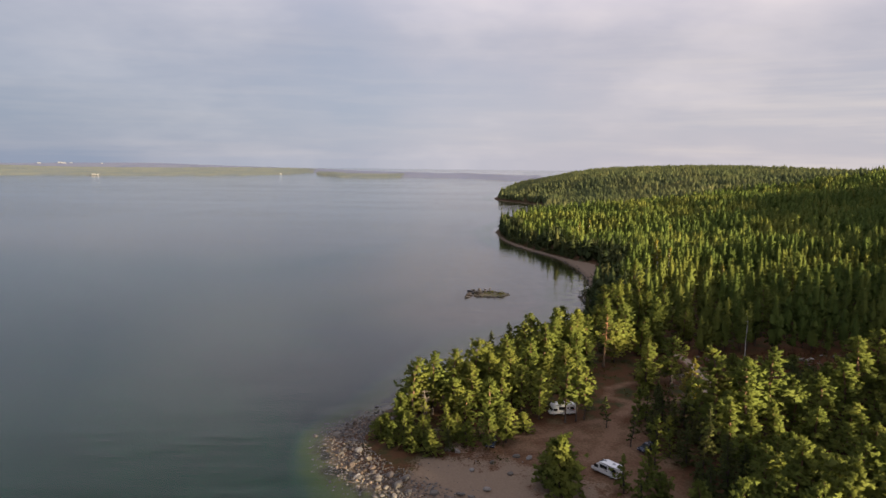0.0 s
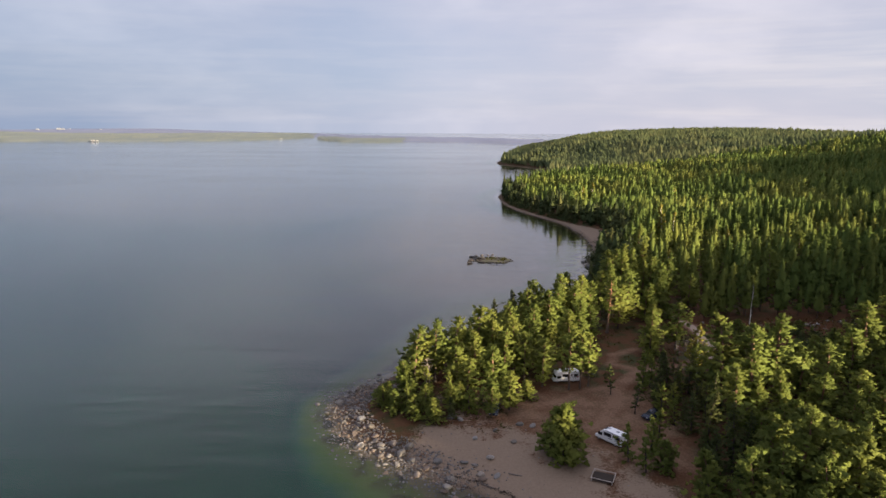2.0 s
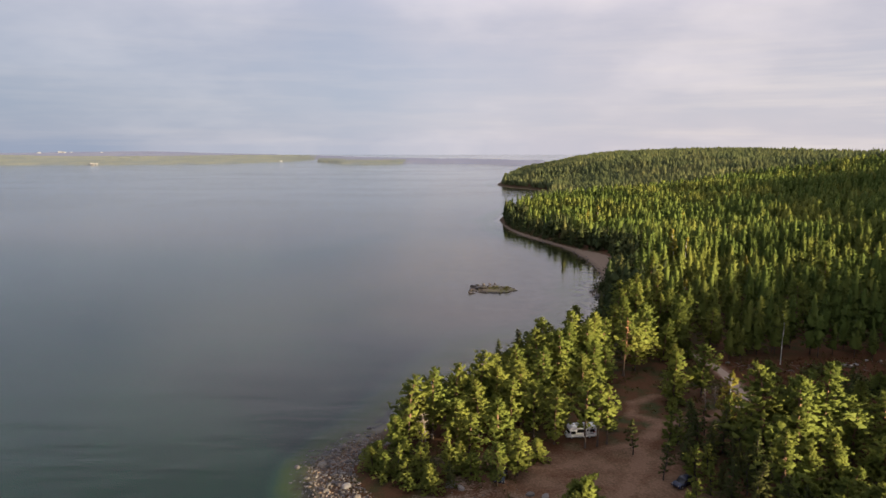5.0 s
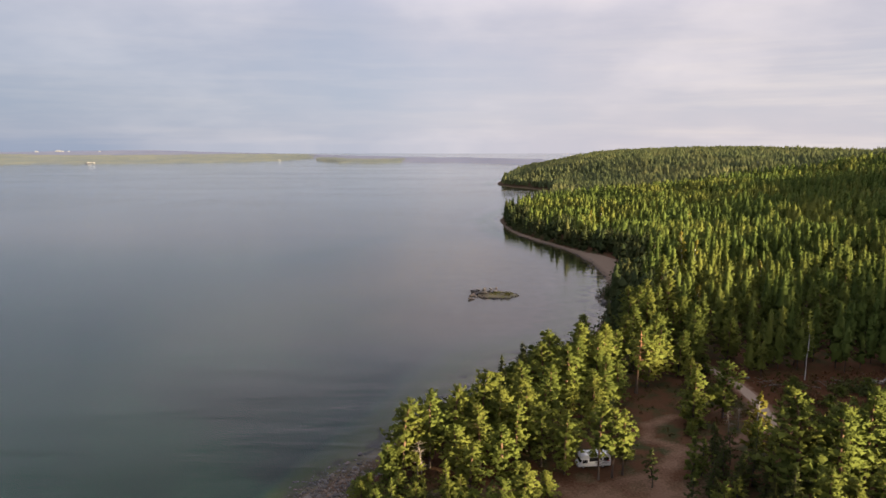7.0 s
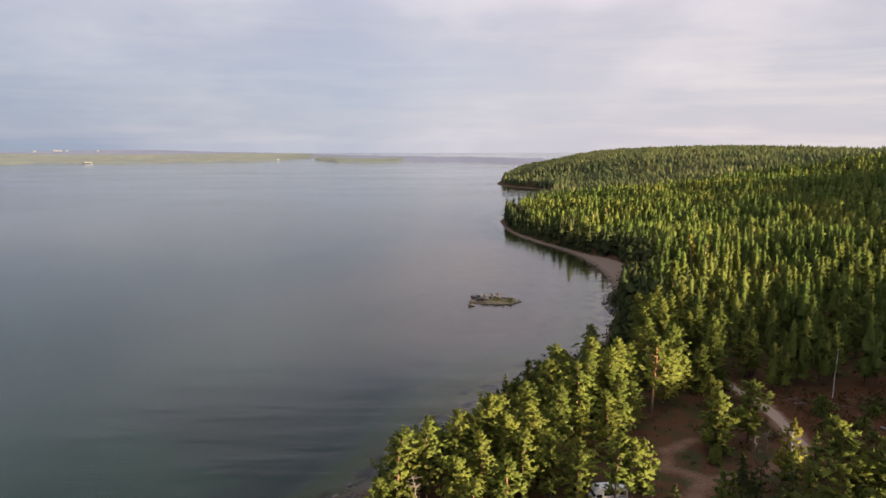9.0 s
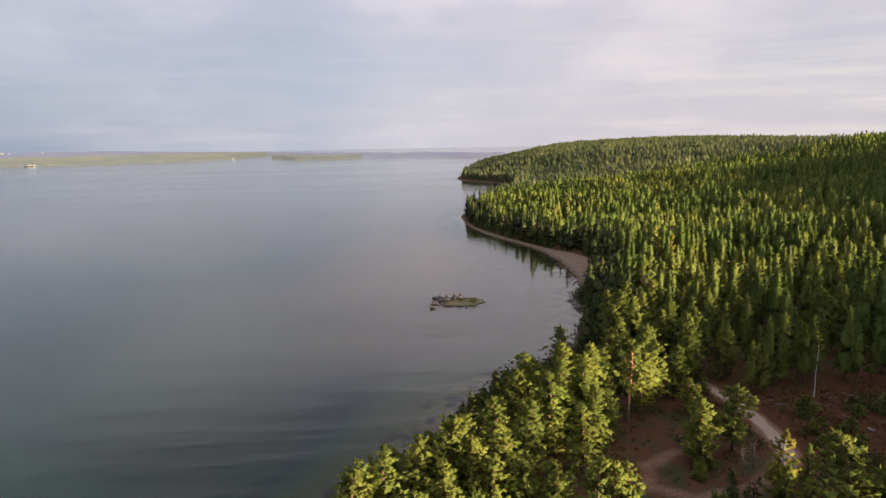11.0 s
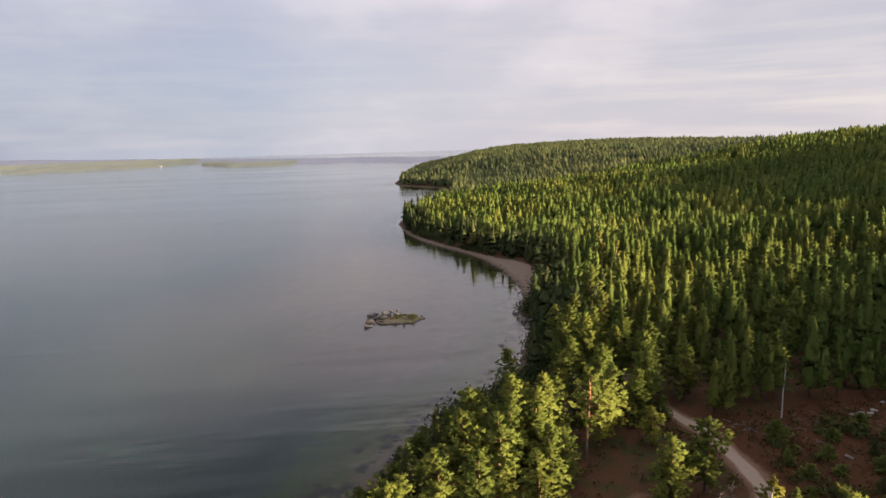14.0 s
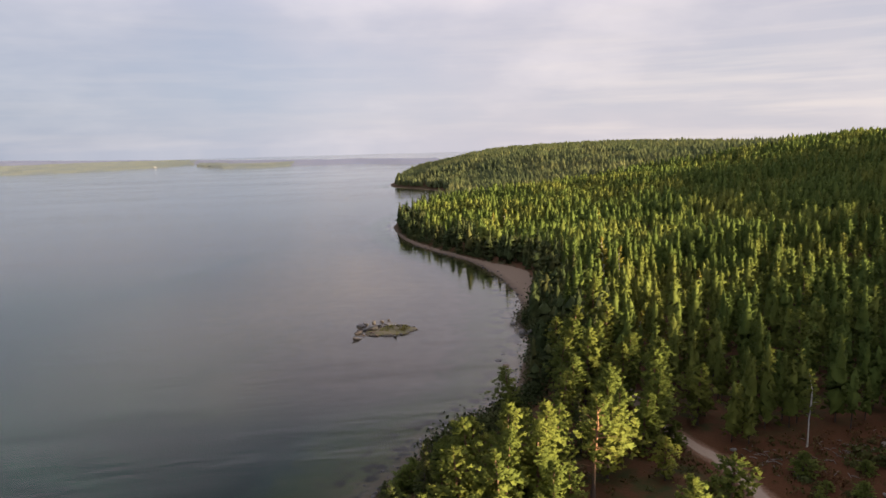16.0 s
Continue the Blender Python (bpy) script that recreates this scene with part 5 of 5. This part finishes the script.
for x in (-1.62, 1.62):
    for y in (-1.38, 1.38):
        part("post", block((0.13, 0.13, 0.62), (x, y, 0.27)), M_PLANK, frame_thing)
# dark panel, so the frame's inside stands out from the sand
part("dark_panel", block((3.3, 2.8, 0.05), (0, 0, 0.3), 0.01), M_WRACK, frame_thing, "dark flat panel inside the frame")
frame_thing.matrix_world = pose(26.1, 96.9, ground_z(26.1, 96.9), 0, 0, -24)

# ---- the far side ----
rng = np.random.default_rng(61)


def far_land(name, label, shoreline, depth, rise, step, seed, leaf, soil, tall=0.4):
    """A low wooded land behind a far waterline."""
    rng = np.random.default_rng(seed)
    line = np.array(shoreline, float)
    cuts = np.concatenate([np.linspace(a, b_, max(int(np.hypot(*(b_ - a)) / 40), 2), endpoint=False) for a, b_ in zip(line[:-1], line[1:])] + [line[-1:]])
    cuts = cuts + np.c_[0 * cuts[:, 0], 14 * np.sin(cuts[:, 0] * 0.021 + seed) + 8 * np.sin(cuts[:, 0] * 0.06)]
    rough = rng.uniform(-1, 1, len(cuts))
    ends = np.minimum(np.arange(len(cuts)), np.arange(len(cuts))[::-1])
    rise = rise * np.clip(0.15 + ends / (0.3 * len(cuts)), 0, 1)
    rows = []
    for f in (0, 0.01, 0.06, 0.2, 0.45, 0.75, 1.0):
        z = -0.5 + (3.6 + 1.0 * rough) * min(f * 60, 1) + rise * f ** 0.8 * (1 + 0.25 * np.sin(cuts[:, 0] * 0.004 + seed))
        rows.append(np.c_[cuts[:, 0] * (1 + f * depth / 3200), cuts[:, 1] + f * depth, z])
    g = np.array(rows)
    n = g.shape[1]
    i = np.arange(g.shape[0] * n).reshape(-1, n)
    q = np.stack([i[:-1, :-1], i[:-1, 1:], i[1:, 1:], i[1:, :-1]], -1).reshape(-1, 4)
    # one normal for all corners flattens the shading, as haze would
    me = mesh_np(name, g.reshape(-1, 3), q, soil, np.tile(unit(np.array([[0.2, -0.6, 0.75]])), (n * g.shape[0], 1)))
    tagged(new(name, me), label, "far shore", kind="structure")
    k = rng.integers(0, n - 1, step)
    u = rng.random(step)
    fr = rng.random(step) ** 1.5 * 0.97 + 0.012
    fi = np.interp(fr, (0, 0.01, 0.06, 0.2, 0.45, 0.75, 1.0), range(7))
    a = np.minimum(fi.astype(int), 5)
    t = (fi - a)[:, None]
    p0 = g[a, k] * (1 - u[:, None]) + g[a, k + 1] * u[:, None]
    p1 = g[a + 1, k] * (1 - u[:, None]) + g[a + 1, k + 1] * u[:, None]
    p = p0 * (1 - t) + p1 * t
    spots = np.c_[p, tall * rng.uniform(0.7, 1.3, step), rng.normal(0, 0.2, step), rng.integers(0, 2, step)]
    plant(name + "_woods", "far shore woods with haze put into their pale colour", spots, FAR_T, leaf, M_SBARK, False)


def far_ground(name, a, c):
    """Low wooded land, its base colours paled and blued to imitate distance haze."""
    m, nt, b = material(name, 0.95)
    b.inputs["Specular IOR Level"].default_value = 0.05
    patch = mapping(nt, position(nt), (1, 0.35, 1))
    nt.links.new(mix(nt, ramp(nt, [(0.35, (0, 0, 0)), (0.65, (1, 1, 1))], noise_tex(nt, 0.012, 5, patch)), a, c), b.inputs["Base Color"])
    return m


M_FARGROUND = far_ground("hazed_far_ground", (0.080, 0.094, 0.116), (0.104, 0.114, 0.112))
M_OUTERGROUND = far_ground("hazed_outer_ground", (0.078, 0.090, 0.156), (0.088, 0.098, 0.156))
FAR_T = [woods_template("bushy", 9, 0.0, 3.6, 2, 3, 0, 0, 71), woods_template("dense", 8, 0.0, 4.0, 2, 3, 0, 0, 72)]
# near-equal normals flatten the far trees' shading like haze
FAR_T = [((v, q, unit(0.12 * n + np.array([0.2, -0.6, 0.75]))), stem) for (v, q, n), stem in FAR_T]
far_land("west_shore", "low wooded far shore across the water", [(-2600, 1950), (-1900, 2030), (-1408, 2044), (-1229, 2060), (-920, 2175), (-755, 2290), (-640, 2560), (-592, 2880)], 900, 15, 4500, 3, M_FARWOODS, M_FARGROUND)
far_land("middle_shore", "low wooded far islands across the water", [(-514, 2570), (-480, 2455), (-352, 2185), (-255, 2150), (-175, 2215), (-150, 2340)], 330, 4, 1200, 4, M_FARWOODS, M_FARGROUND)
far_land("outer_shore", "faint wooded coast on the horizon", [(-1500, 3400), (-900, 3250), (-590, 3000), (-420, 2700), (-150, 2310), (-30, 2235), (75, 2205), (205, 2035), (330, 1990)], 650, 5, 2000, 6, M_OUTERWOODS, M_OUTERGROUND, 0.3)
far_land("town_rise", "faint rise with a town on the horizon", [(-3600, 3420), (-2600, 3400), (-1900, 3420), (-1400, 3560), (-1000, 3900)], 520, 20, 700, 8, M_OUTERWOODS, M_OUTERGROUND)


def house(x, y, l, w_, h, turn, roof, z=1.6, wall=M_HOUSE):
    thing = tagged(new("house"), "small pale building on the far shore", "house", "far buildings")
    part("wall", block((l, w_, h), (0, 0, h / 2), 0), wall, thing)
    part("roof", prism([(-w_ / 2 - 0.4, h), (0, h + w_ * 0.3), (w_ / 2 + 0.4, h), (0, h + w_ * 0.3 - 0.3)], l + 0.8, 0), roof, thing).matrix_basis = pose(0, 0, 0, 0, 0, 90)
    for i in range(3):
        part("window", block((l * 0.12, 0.06, h * 0.35), (l * (i - 1) * 0.28, -w_ / 2 - 0.02, h * 0.55), 0), M_GLASS, thing)
    thing.matrix_world = pose(x, y, z, 0, 0, turn)


house(-1142, 2076, 11, 6, 2.2, 5, M_HOUSE)
house(-1129, 2078, 6, 5, 2.0, 5, M_HOUSE)
house(-628, 2452, 7, 5, 2.2, -20, M_HOUSE)
for x, l, h in ((-2450, 14, 5), (-2320, 26, 9), (-2296, 14, 7), (-2255, 9, 6), (-2070, 12, 5)):
    house(x, 3860, l, 12, h, 0, M_TOWN, 17, M_TOWN)
